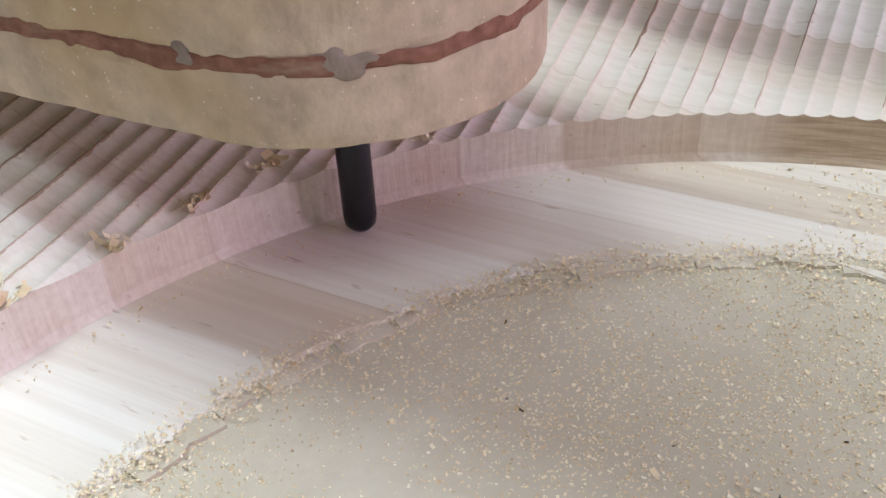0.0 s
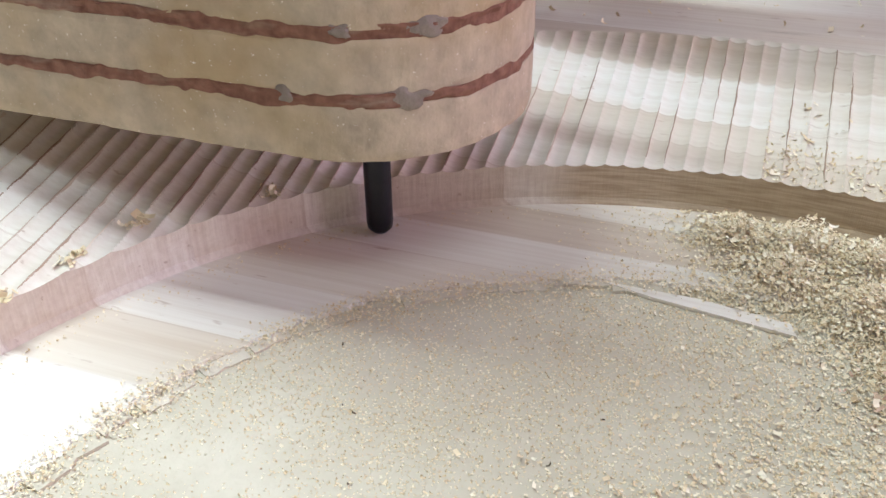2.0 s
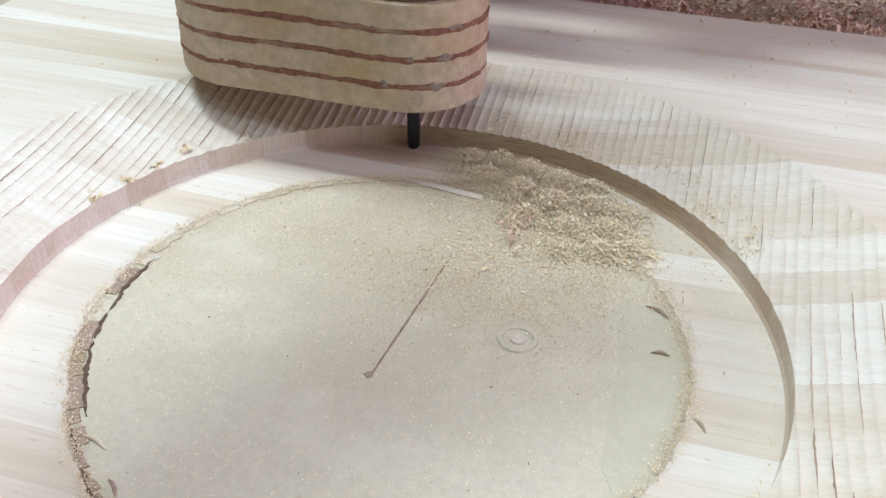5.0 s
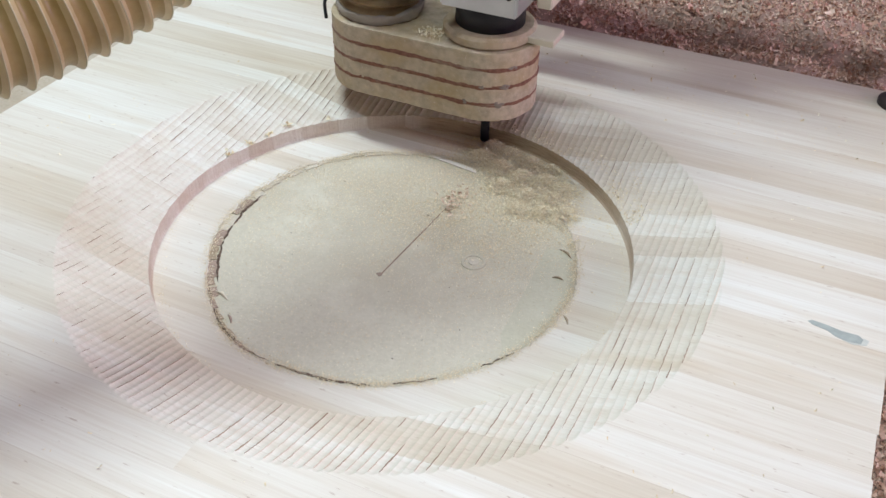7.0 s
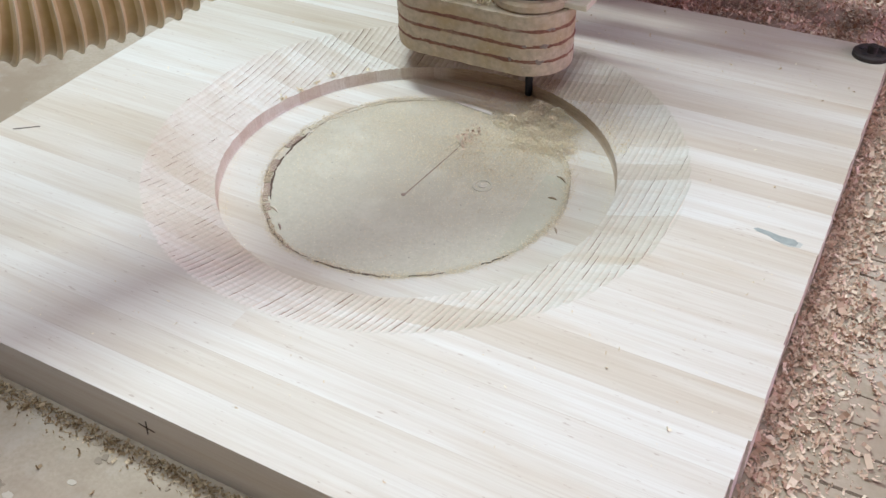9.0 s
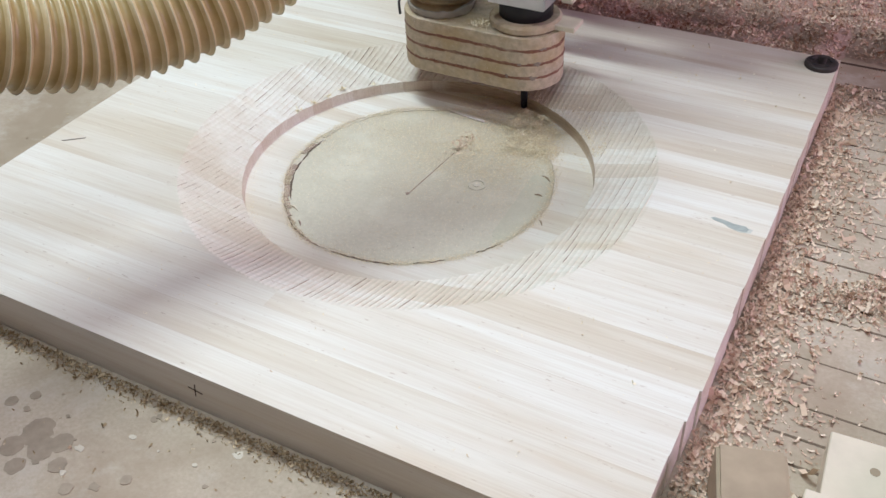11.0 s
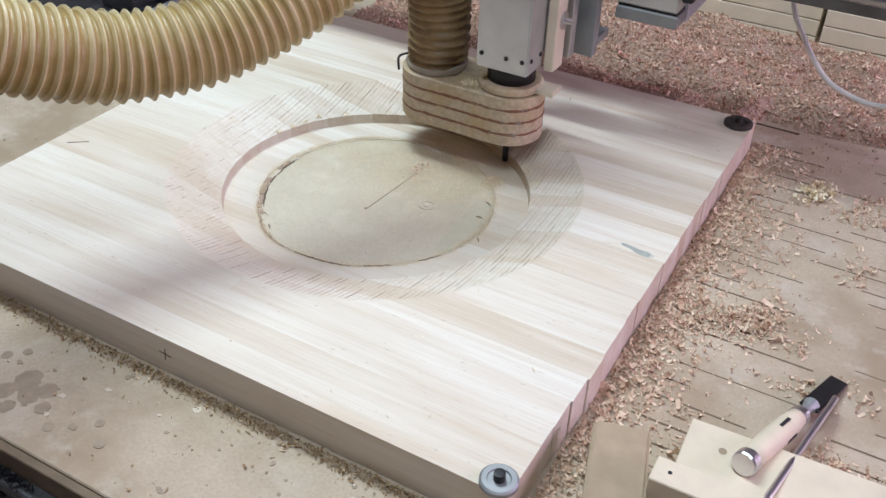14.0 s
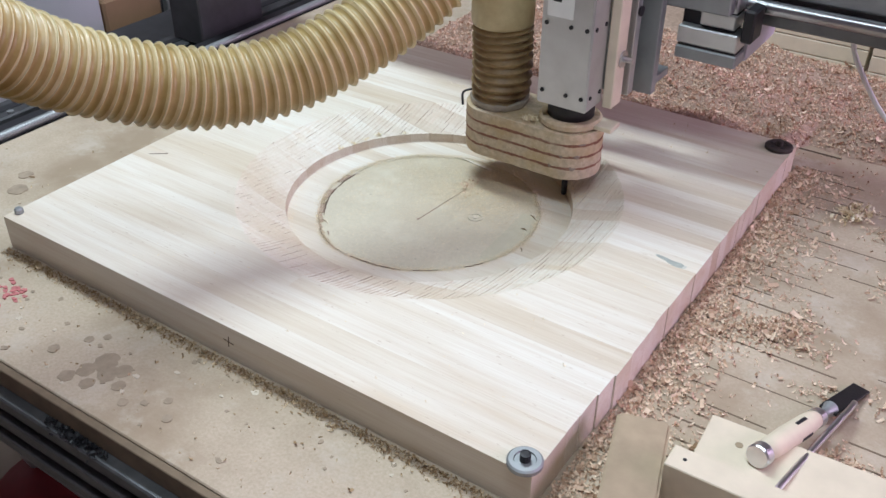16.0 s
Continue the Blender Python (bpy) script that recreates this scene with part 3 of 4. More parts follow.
        half = [wide * 0.5 * max(0.12, math.sin(math.pi * k / n) ** 0.4 * (0.75 + 0.9 * noise.noise((math.cos(q) * 60, math.sin(q) * 60, 7)))) for k, q in enumerate(arc)]
        ring = [(CX + (m + w) * math.cos(q), CY + (m + w) * math.sin(q)) for m, w, q in zip(mid, half, arc)] + [(CX + (m - w) * math.cos(q), CY + (m - w) * math.sin(q)) for m, w, q in reversed(list(zip(mid, half, arc)))]
        gap_v = [(x, y, DISC + z) for z in (-0.0005, 0.0010) for x, y in ring]
        c = n + 1
        gap_f = [(2 * c + k, 2 * c + k + 1, 4 * c - 2 - k, 4 * c - 1 - k) for k in range(n)]
        gap_f += [(k, (k + 1) % (2 * c), 2 * c + (k + 1) % (2 * c), 2 * c + k) for k in range(2 * c)]
        part("gap_shade", (gap_v, gap_f), M_SHADE, panel)
    def band(r0, r1):
        """The part of the ring between two of its rows."""
        return vs[r0 * nt:(r1 + 1) * nt], fs[:(r1 - r0) * nt]
    part("carved_ring", band(0, 96), M_WOOD, panel, "ring of fine cutter ridges")
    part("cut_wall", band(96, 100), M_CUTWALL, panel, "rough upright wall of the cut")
    part("ledge", band(100, len(rows) - 1), M_WOOD, panel, "flat ledge with a ragged inner edge")
    return panel


build_panel()


def build_ridge_fibres():
    """Torn brown fibres that stand along the crests between the cutter's rows, in broken runs."""
    rng = random.Random(63)
    vs, fs = [], []

    def crest(j, y):
        xa = ROW + j * PITCH
        return xa + PITCH / 2 + max(-0.0026, min(0.0026, (dish(xa + PITCH, y) - dish(xa, y)) * BALL / PITCH))
    for j in range(-72, 18):
        x = ROW + (j + 0.5) * PITCH
        if abs(x - CX) > R_DISH - 0.004:
            continue
        west = x < CX - 0.10
        y = CY - math.sqrt(R_DISH ** 2 - (x - CX) ** 2)
        y_end = 2 * CY - y
        while y < y_end:
            front = y < CY + 0.02
            run = rng.uniform(0.004, 0.020) if west and front else rng.uniform(0.015, 0.060)
            r_mid = math.hypot(x - CX, y + run / 2 - CY)
            if r_mid > R_WALL + 0.002 and rng.random() < (0.95 if west and not front else 0.25 if west else 0.8 if x > CX and front else 0.45):
                n = max(2, int(run / 0.003))
                w0 = rng.uniform(0.00022, 0.00042) * (1.3 if west and not front else 1.35 if front and x > CX else 0.85)
                base, inside = len(vs), []
                for k in range(n + 1):
                    yy = y + run * k / n
                    xx = crest(j, yy) + rng.gauss(0, 0.00012)
                    inside.append(R_WALL + 0.0012 < math.hypot(xx - CX, yy - CY) < R_DISH)
                    z = min(carved(xx, yy), TOP)
                    w = w0 * (0.35 + math.sqrt(max(0.0, math.sin(math.pi * k / n)))) * rng.uniform(0.6, 1.2)
                    vs += [(xx - w, yy, z - 0.0005), (xx - w * 0.4, yy, z + 0.0003), (xx + w * 0.4, yy, z + 0.00025), (xx + w, yy, z - 0.0005)]
                for k in range(n):
                    for q in range(3 if inside[k] and inside[k + 1] else 0):
                        a = base + 4 * k + q
                        fs.append((a, a + 4, a + 5, a + 1))
            y += run + rng.uniform(0, 0.003)
    tagged(part("ridge_fibres", (vs, fs), M_FIBRE), "thin brown torn fibres along the cutter ridges", "wood fibres", kind="stuff")


M_FIBRE = chips("torn_brown_fibre", [(0, (0.28, 0.19, 0.13)), (0.45, (0.44, 0.33, 0.24)), (1, (0.76, 0.66, 0.54))])
build_ridge_fibres()


# ---------------------------------------------------------------- cutter head, carried along the circle
# where the cutter stands: seconds, x, y
TOOL_PATH = [(0, 0.2660, 0.5170), (1.5, 0.2945, 0.5470), (3.5, 0.3370, 0.5775), (5, 0.3750, 0.5920), (7.5, 0.4340, 0.5990), (8, 0.4435, 0.5992), (9, 0.4590, 0.5985), (11.5, 0.4755, 0.5940),
             (12.5, 0.4960, 0.5875), (13, 0.5070, 0.5830), (14.5, 0.5385, 0.5660), (15, 0.5480, 0.5590), (16, 0.5660, 0.5410)]


def build_head():
    """Origin: the axis of the cutter at bed height."""
    rng = random.Random(5)
    head = thing("router_head", "machine cutter head with layered plywood dust shoe and aluminium mount", "router head")
    z0 = SHOE_Z - BED
    body = thing("dust_shoe", "", "")
    body.parent = head
    for k in ("label", "category"):
        if k in body:
            del body[k]
    lay, gl = 0.0155, 0.0026
    z = z0
    outline = stadium(SHOE_L, 0.0, SHOE_R, 36)
    ring = [(0.005 + 0.0395 * math.cos(a), 0.004 + 0.0400 * math.sin(a)) for a in (2 * math.pi * k / 48 for k in range(48))]
    part("bottom_disc", ragged(ring, z0 - 0.0047, z0 - 0.0026, 3.3, 0.0016, 0.0006, 0.0004), M_PLY, body)
    part("glue_line", ragged([(x * 0.985, y * 0.985) for x, y in ring], z0 - 0.0035, z0 + 0.0005, 8.1, 0.0016, 0.0008, 0.0006), M_CORE, body)
    for i in range(4):
        part("plywood_layer", ragged(outline, z, z + lay, 11.7 * i, 0.0012, 0.0005, 0.0004), M_PLY, body, smooth=False)
        if i < 3:
            part("glue_line", ragged(stadium(SHOE_L, 0.0, SHOE_R + 0.0001, 40), z + lay - 0.0007, z + lay + gl + 0.0007, 5.3 + 7.9 * i, 0.0010, 0.0011, 0.0013), M_CORE, body)
        z += lay + gl
    top = z - gl
    for bx, lev, bl in ((0.026, 1, 0.0058), (0.031, 2, 0.0050), (0.036, 3, 0.0042), (-0.004, 1, 0.0044), (0.012, 2, 0.0036)):
        by = -math.sqrt(SHOE_R ** 2 - max(0, bx) ** 2)
        bz = z0 + lev * lay + (lev - 0.5) * gl + 0.001
        vsb, fsb = lathe([(math.sin(math.pi * k / 12) + 0.001, -math.cos(math.pi * k / 12)) for k in range(13)], 26)
        lump = [1 + 0.55 * noise.noise((p[0] * 1.6, p[2] * 1.6, bx * 99)) + 0.3 * noise.noise((p[0] * 4, p[2] * 4, bx * 50)) for p in vsb]
        vsb = [(bx + bl * p[0] * k, by + 0.0006 - p[0] * bl * bx / max(0.02, -by) * -0.8 + 0.0011 * p[1] * k, bz + bl * 0.5 * p[2] * k) for p, k in zip(vsb, lump)]
        part("glue_blob", (vsb, fsb), M_GLUE, body, "grey dried glue blob", True)
    part("collar", prism([(0.0 + 0.0445 * math.cos(a), 0.0445 * math.sin(a)) for a in (2 * math.pi * k / 40 for k in range(40))], top, top + 0.012, 0.003), M_PLY, body, "round plywood collar")
    pk = random.Random(8)
    part("packed_crumbs", curls([(-0.045 + pk.gauss(0, 0.006), -0.034 + pk.gauss(0, 0.005), top + pk.uniform(0, 0.006)) for _ in range(260)], 0.0022, pk, 0.4), M_CRUMB, head, "crumbs caught behind the collar")
    # cutter, nose and mount
    part("cutter", lathe([(0.0005, LEDGE - BED + 0.0004), (0.0028, LEDGE - BED + 0.0008), (0.0042, LEDGE - BED + 0.0024), (0.0045, LEDGE - BED + 0.005), (0.0045, z0 + 0.02)], 24), M_STEEL, head, "black round-nosed cutter", True)
    zb = 1.02 - BED
    part("spindle_nose", lathe([(0.033, top + 0.010), (0.033, zb + 0.002), (0.030, zb + 0.004)], 32), M_BLACK, head, "black spindle nose", True)
    blk = part("mount", box(-0.034, 0.041, -0.042, 0.006, zb, zb + 0.26, 0.002, 2), M_ALU, head, "machined aluminium spindle mount")
    for dz in (0.02, 0.115, 0.21):
        for dx in (-0.026, 0.010, 0.033):
            part("screw", lathe([(0.003, -0.001), (0.003, 0.001), (0.0015, 0.0012)], 10), M_BLACK, blk, at=pose(dx, -0.0425, zb + dz, 90))
        for dy in (-0.032, -0.004):
            part("screw", lathe([(0.003, -0.001), (0.003, 0.001), (0.0015, 0.0012)], 10), M_BLACK, blk, at=pose(0.0415, dy, zb + dz, 0, 90))
    part("paper_label", box(-0.026, 0.012, -0.0427, -0.0421, zb + 0.125, zb + 0.19, 0), M_WHITE, blk)
    part("print_bar", box(-0.018, -0.006, -0.0430, -0.0428, zb + 0.145, zb + 0.18, 0), M_BLACK, blk)
    part("motor", lathe([(0.040, zb + 0.26), (0.040, zb + 0.40)], 32), M_BLACK, head, smooth=True)
    part("batten", box(0.043, 0.058, 0.004, 0.034, zb - 0.006, zb + 0.27, 0.0015), M_PINE, head, "bare pine batten")
    part("bolt", tube([(0.058, 0.022, zb + 0.062), (0.074, 0.022, zb + 0.062)], 0.004, 10, 2), M_CHROME, head)
    part("washer", lathe([(0.012, 0), (0.012, 0.002)], 20), M_CHROME, head, at=pose(0.0585, 0.022, zb + 0.062, 0, 90))
    # plates of the vertical slide; their unseen upper length is added to shade the slab
    part("slide_plate", box(-0.04, 0.062, 0.046, 0.062, zb + 0.0, zb + 0.52, 0.001), M_ALU, head)
    part("slide_plate", box(-0.06, 0.078, 0.092, 0.108, zb - 0.012, zb + 0.52, 0.001), M_ALU_DULL, head)
    part("slide_foot", box(0.0, 0.078, 0.109, 0.150, zb + 0.0, zb + 0.012, 0.001), M_ALU_DULL, head)
    for dz in (0.12, 0.20):
        part("cap_screw", lathe([(0.007, 0), (0.007, 0.003), (0.004, 0.0032)], 14), M_BLACK, head, at=pose(0.0625, 0.054, zb + dz, 0, 90))
    # clear plastic tab on the collar
    part("tab", box(0.040, 0.068, -0.012, 0.018, top + 0.002, top + 0.009, 0.001), M_PINE, head, "thin plywood tab")
    # suction hose on the shoe
    hx = SHOE_L
    ribs = 0.0115
    part("clamp", ragged([(hx + 0.0425 * math.cos(a), 0.0425 * math.sin(a)) for a in (6.2832 * k / 48 for k in range(48))], top + 0.001, top + 0.010, 2.2, 0.002, 0.0022, 0.0020), M_TAPE, head, "crumpled dusty tape round the hose end", True)
    part("wire_tail", tube([(hx - 0.040, -0.01, top + 0.012), (hx - 0.052, -0.018, top + 0.006), (hx - 0.050, -0.022, top - 0.012)], 0.0018, 8, 6), M_BLACK, head, smooth=True)
    part("suction_hose", tube([(hx, 0, top), (hx + 0.002, 0.001, top + 0.06), (hx, 0.0, top + 0.130)], lambda l: 0.0385 + 0.0058 * (1 - abs(math.sin(math.pi * (l / ribs + 0.25 * math.sin(l * 60))))) ** 0.9 - 0.0035 * max(0, 1 - l / 0.03), 40, 130), M_HOSE_DIRTY, head, "dusty brown ribbed hose", True)
    part("duct", lathe([(0.043, top + 0.12), (0.0445, top + 0.125), (0.0445, top + 0.32)], 32, (hx, 0, 0)), M_HOSE, head, "smooth yellowed sleeve", True)
    return head


M_TAPE = plain("dusty_tape", (0.46, 0.40, 0.33), 0.32, vary=0.35, scale=70, bumps=0.4)
M_GLUE = plain("dried_glue", (0.33, 0.27, 0.22), 0.6, vary=0.35, scale=160, bumps=0.4)
SHOE_Z, SHOE_L, SHOE_R = 0.914, -0.117, 0.0485
head = build_head()


# ---------------------------------------------------------------- gantry, which follows along y
def build_gantry():
    """Origin: the cutter's y at bed height."""
    g = thing("gantry", "grey aluminium machine gantry beam with steel rods", "gantry")
    z = GZ
    part("beam", box(-0.36, 1.72, 0.192, 0.30, z + 0.062, z + 0.20, 0.003), M_ALU_DULL, g, "brushed aluminium beam")
    part("lower_plate", box(-0.36, 1.72, 0.192, 0.30, z + 0.02, z + 0.05, 0.002), M_PROFILE, g)
    part("rod", tube([(-0.36, 0.180, z + 0.05), (1.72, 0.180, z + 0.05)], 0.010, 14, 2), M_ROD, g, "bright steel rod", True)
    part("rod", tube([(-0.36, 0.180, z + 0.17), (1.72, 0.180, z + 0.17)], 0.010, 14, 2), M_ROD, g, "bright steel rod", True)
    for x, w, foot in ((-0.45, 0.089, -0.0195), (1.721, 0.04, 0.034)):
        part("upright", box(x, x + w, 0.16, 0.34, foot, z + 0.22, 0.003), M_RAILDARK, g)
    return g


def build_carriage():
    c = thing("carriage", "grey slide carriage with black end seals on the gantry", "carriage")
    z = GZ
    for z0, z1 in ((0.0235, 0.045), (0.047, 0.09)):
        part("bearing_block", box(0.118, 0.168, 0.135, 0.169, z + z0, z + z1, 0.002), M_ALU, c, "scuffed pale bearing block")
        part("groove", box(0.120, 0.167, 0.138, 0.168, z + z0 - 0.003, z + z0 - 0.0003, 0), M_BLACK, c)
    part("recess", box(0.090, 0.117, 0.145, 0.169, z + 0.005, z + 0.10, 0.001), M_BLACK, c)
    part("lower_step", box(0.090, 0.176, 0.130, 0.169, z - 0.006, z + 0.0195, 0.002), M_ALU, c)
    part("groove", box(0.092, 0.175, 0.1325, 0.168, z - 0.0095, z - 0.0063, 0), M_BLACK, c)
    part("lower_lip", box(0.090, 0.178, 0.130, 0.169, z - 0.028, z - 0.0098, 0.002), M_ALU_DULL, c, "pitted grey lower lip")
    part("side_plate", box(0.170, 0.180, 0.1695, 0.30, z - 0.028, z + 0.018, 0.001), M_GREY, c)
    part("end_seal", box(0.1785, 0.195, 0.128, 0.1685, z + 0.012, z + 0.058, 0.003), M_BLACK, c)
    # widened and raised out of view to block the overhead lamp
    part("back_plate", box(-0.09, 0.165, 0.110, 0.129, z + 0.05, z + 0.42, 0.002), M_ALU_DULL, c)
    return c


M_ROD = plain("oiled_steel_rod", (0.40, 0.41, 0.43), 0.24, 1.0, vary=0.2, scale=60, bumps=0.03)
GZ = 0.235
gantry = build_gantry()
carriage = build_carriage()


# ---------------------------------------------------------------- big suction hose
def build_big_hose():
    hose = thing("dust_hose", "thick translucent amber ribbed dust hose hanging in a bow", "hose")
    pitch = 0.0140
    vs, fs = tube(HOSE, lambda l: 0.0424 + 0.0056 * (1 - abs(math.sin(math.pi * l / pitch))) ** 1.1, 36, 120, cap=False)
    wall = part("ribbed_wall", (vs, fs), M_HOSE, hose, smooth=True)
    # the folds are a darker amber than the crests
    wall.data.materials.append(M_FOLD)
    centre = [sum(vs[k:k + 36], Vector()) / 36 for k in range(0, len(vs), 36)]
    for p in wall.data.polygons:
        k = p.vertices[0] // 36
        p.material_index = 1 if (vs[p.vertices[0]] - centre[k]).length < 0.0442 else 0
    # a pale stiffening rib on every crest
    rings = [vs[k:k + 36] for k in range(0, len(vs), 36)]
    mid = [sum(r, Vector()) / 36 for r in rings]
    length, nxt = 0.0, pitch
    for k in range(1, len(rings) - 1):
        length += (mid[k] - mid[k - 1]).length
        if length >= nxt:
            nxt += pitch
            d = (mid[k + 1] - mid[k - 1]).normalized()
            v2, f2 = [], []
            for p in rings[k]:
                o = (p - mid[k]).normalized()
                for q in range(5):
                    a = 2 * math.pi * q / 5
                    v2.append(p + 0.0006 * (math.cos(a) * o + math.sin(a) * d))
            for i in range(36):
                for q in range(5):
                    j, q2 = (i + 1) % 36, (q + 1) % 5
                    f2.append((i * 5 + q, i * 5 + q2, j * 5 + q2, j * 5 + q))
            part("rib", (v2, f2), M_RIB, hose, smooth=True)
    return hose


M_FOLD = hose_plastic("dark_hose_fold", (0.36, 0.25, 0.085), (0.55, 0.43, 0.20))
M_RIB = plain("pale_hose_rib", (0.62, 0.545, 0.33), 0.36, vary=0.15, scale=40)
HOSE = [(0.30, -0.55, 1.60), (0.262, -0.30, 1.42), (0.244, -0.06, 1.225), (0.290, 0.079, 1.150), (0.335, 0.165, 1.136), (0.375, 0.250, 1.150), (0.42, 0.36, 1.195), (0.45, 0.43, 1.26), (0.47, 0.50, 1.38)]
hose = build_big_hose()


# ---------------------------------------------------------------- fittings on the panel
M_CLAMP = plain("dusty_black_cast", (0.07, 0.055, 0.05), 0.6, 0.2, vary=0.5, scale=90, bumps=0.3)


def build_clamp(name, label, at, r=0.018):
    c = thing(name, label, "clamp plate", pose(*at), group="corner clamps")
    part("plate", lathe([(r, 0.0), (r, 0.0045), (r - 0.002, 0.006), (r * 0.62, 0.006), (r * 0.58, 0.0045), (r * 0.4, 0.0045)], 36), M_ALU_DULL, c, smooth=False)
    part("bolt_head", lathe([(0.0055, 0.0045), (0.0055, 0.013), (0.003, 0.0135)], 12), M_BLACK, c)
    return c


build_clamp("clamp_plate", "round grey steel clamp plate at the panel corner", (0.803, 0.011, TOP))
far = build_clamp("clamp_plate", "round black slotted clamp plate at the panel corner", (0.800, 0.795, TOP), 0.021)
for ob in far.children:
    ob.data.materials[0] = M_CLAMP
for k in range(5):
    q = 6.2832 * k / 5 + 0.4
    part("slot", prism([(0.0032 * math.cos(a) + 0.013 * math.cos(q), 0.0022 * math.sin(a) + 0.013 * math.sin(q)) for a in (6.2832 * j / 12 for j in range(12))], 0.0058, 0.0064), M_BLACK, far)
sc = thing("screw", "grey steel screw head in the panel corner", "screw", pose(0.010, 0.018, TOP))
part("screw_head", lathe([(0.006, 0), (0.006, 0.006), (0.004, 0.008)], 14), M_ALU_DULL, sc)


# ---------------------------------------------------------------- things on the bed
def build_block():
    b = thing("wood_block", "weathered brown wood block beside the panel", "wood block")
    part("block", box(-0.027, 0.027, -0.13, 0.0, 0, 0.052, 0.003, 2), M_DARKWOOD, b)
    b.matrix_basis = pose(0.872, 0.134, BED, 0, 0, 16)
    return b


def build_boards():
    b = thing("scrap_board", "bare pale pine scrap board lying on the bed", "board")
    part("board", box(0.0, 0.20, -0.105, 0.0, 0, 0.039, 0.001), M_PINE, b)
    part("screw_hole", lathe([(0.004, 0.0388), (0.004, 0.0394)], 14), M_DARKWOOD, b, at=pose(0.036, -0.030, 0))
    b.matrix_basis = pose(0.925, 0.190, BED, 0, 0, 3)
    c = thing("scrap_board", "bare pine offcut lying before the scrap board", "board")
    part("board", box(0.0, 0.24, -0.030, 0.0, 0, 0.068, 0.001), M_PINE, c)
    part("nail_hole", lathe([(0.002, 0.0678), (0.002, 0.0684)], 10), M_BLACK, c, at=pose(0.015, -0.015, 0))
    c.matrix_basis = pose(0.917, 0.099, BED, 0, 0, 1)


def build_chisel():
    c = thing("chisel", "wood chisel with pale round handle and steel hoop", "chisel")
    part("handle", lathe([(0.0108, 0.012), (0.0116, 0.03), (0.0124, 0.06), (0.0116, 0.10), (0.0100, 0.118)], 28), M_PINE, c, "pale varnished wooden handle", True)
    part("hoop", lathe([(0.0108, 0.0), (0.0123, 0.002), (0.0123, 0.012), (0.0108, 0.013)], 28), M_CHROME, c, "dull steel hoop")
    part("ferrule", lathe([(0.0106, 0.118), (0.0106, 0.128), (0.007, 0.134)], 24), M_CHROME, c)
    part("blade", (lambda b: b)(box(-0.010, 0.010, -0.002, 0.002, 0.150, 0.232, 0.0006)), M_STEEL, c, "dark steel blade")
    part("neck", lathe([(0.006, 0.132), (0.0055, 0.145), (0.009, 0.156)], 16), M_ALU_DULL, c)
    part("print_bar", box(-0.002, 0.0015, -0.0126, -0.0110, 0.072, 0.092, 0), M_BLACK, c)
    part("print_bar", box(-0.0126, -0.0110, -0.002, 0.0015, 0.072, 0.092, 0), M_BLACK, c)
    part("print_bar", box(-0.002, 0.0015, 0.0105, 0.0126, 0.072, 0.092, 0), M_BLACK, c)
    return c


build_block()
build_boards()
ch = build_chisel()
p0, p1 = Vector((0.984, 0.143, BED + 0.0515)), Vector((1.040, 0.365, BED + 0.003))
ch.matrix_basis = Matrix.Translation(p0) @ (p1 - p0).to_track_quat("Z", "Y").to_matrix().to_4x4()
rod = thing("steel_rod", "thin bright steel rod leaning beside the chisel", "steel rod")
part("rod", tube([(1.012, 0.104, BED + 0.0437), (1.0142, 0.133, BED + 0.0432), (1.0385, 0.300, BED + 0.020), (1.0405, 0.316, BED + 0.0175)], 0.0036, 12, 6), M_CHROME, rod, smooth=True)

# boards stacked behind the heap
st = thing("board_stack", "stack of pale planed boards behind the shavings", "board stack")
for k in range(4):
    part("board", box(0.50, 0.822, 1.25, 1.50, BED + 0.001 + k * 0.031, BED + 0.030 + k * 0.031, 0.001), M_PINE, st)
    part("board", box(0.832, 1.45, 1.23, 1.50, BED + 0.001 + k * 0.031, BED + 0.030 + k * 0.031, 0.001), M_PINE, st)

cab = thing("cable", "thin white cable hanging in a bow from the carriage", "cable")
part("sheath", tube([(0.215, 0.215, 0.60), (0.285, 0.25, 0.33), (0.300, 0.25, 0.241), (0.3225, 0.25, 0.196), (0.367, 0.25, 0.141), (0.412, 0.25, 0.121), (0.454, 0.25, 0.119), (0.53, 0.25, 0.135), (0.65, 0.26, 0.20), (0.75, 0.27, 0.40)], 0.0036, 12, 14), M_WHITE, cab, smooth=True)

# ---------------------------------------------------------------- beyond the left end of the bed
M_DARKMETAL = plain("dusty_dark_steel", (0.075, 0.075, 0.08), 0.55, 0.4, vary=0.4, scale=18)
bd = thing("grey_panel", "large lilac-grey sheet panel standing beside the machine", "panel")
part("sheet", box(-0.97, -0.92, 0.25, 0.87, 0, 1.25, 0.004), M_GREY, bd)
cr = thing("carton", "dark brown cardboard carton with pale flaps", "carton")
part("box", box(-1.25, -0.93, 0.885, 1.07, 0.0, 0.76, 0.006), M_CARTON, cr)
part("flap", box(-0.929, -0.80, 0.90, 1.05, 0.655, 0.665, 0.002, turn=None), M_DARKWOOD, cr)
part("flap", box(-1.2, -0.95, 0.90, 1.05, 0.7605, 0.768, 0.002), M_GREY, cr)
tr = thing("slat_rack", "grey dusty rack with upright metal slats", "rack")
part("back", box(-1.02, -0.98, 1.10, 1.50, 0.0, 1.10, 0.003), M_DARKMETAL, tr)
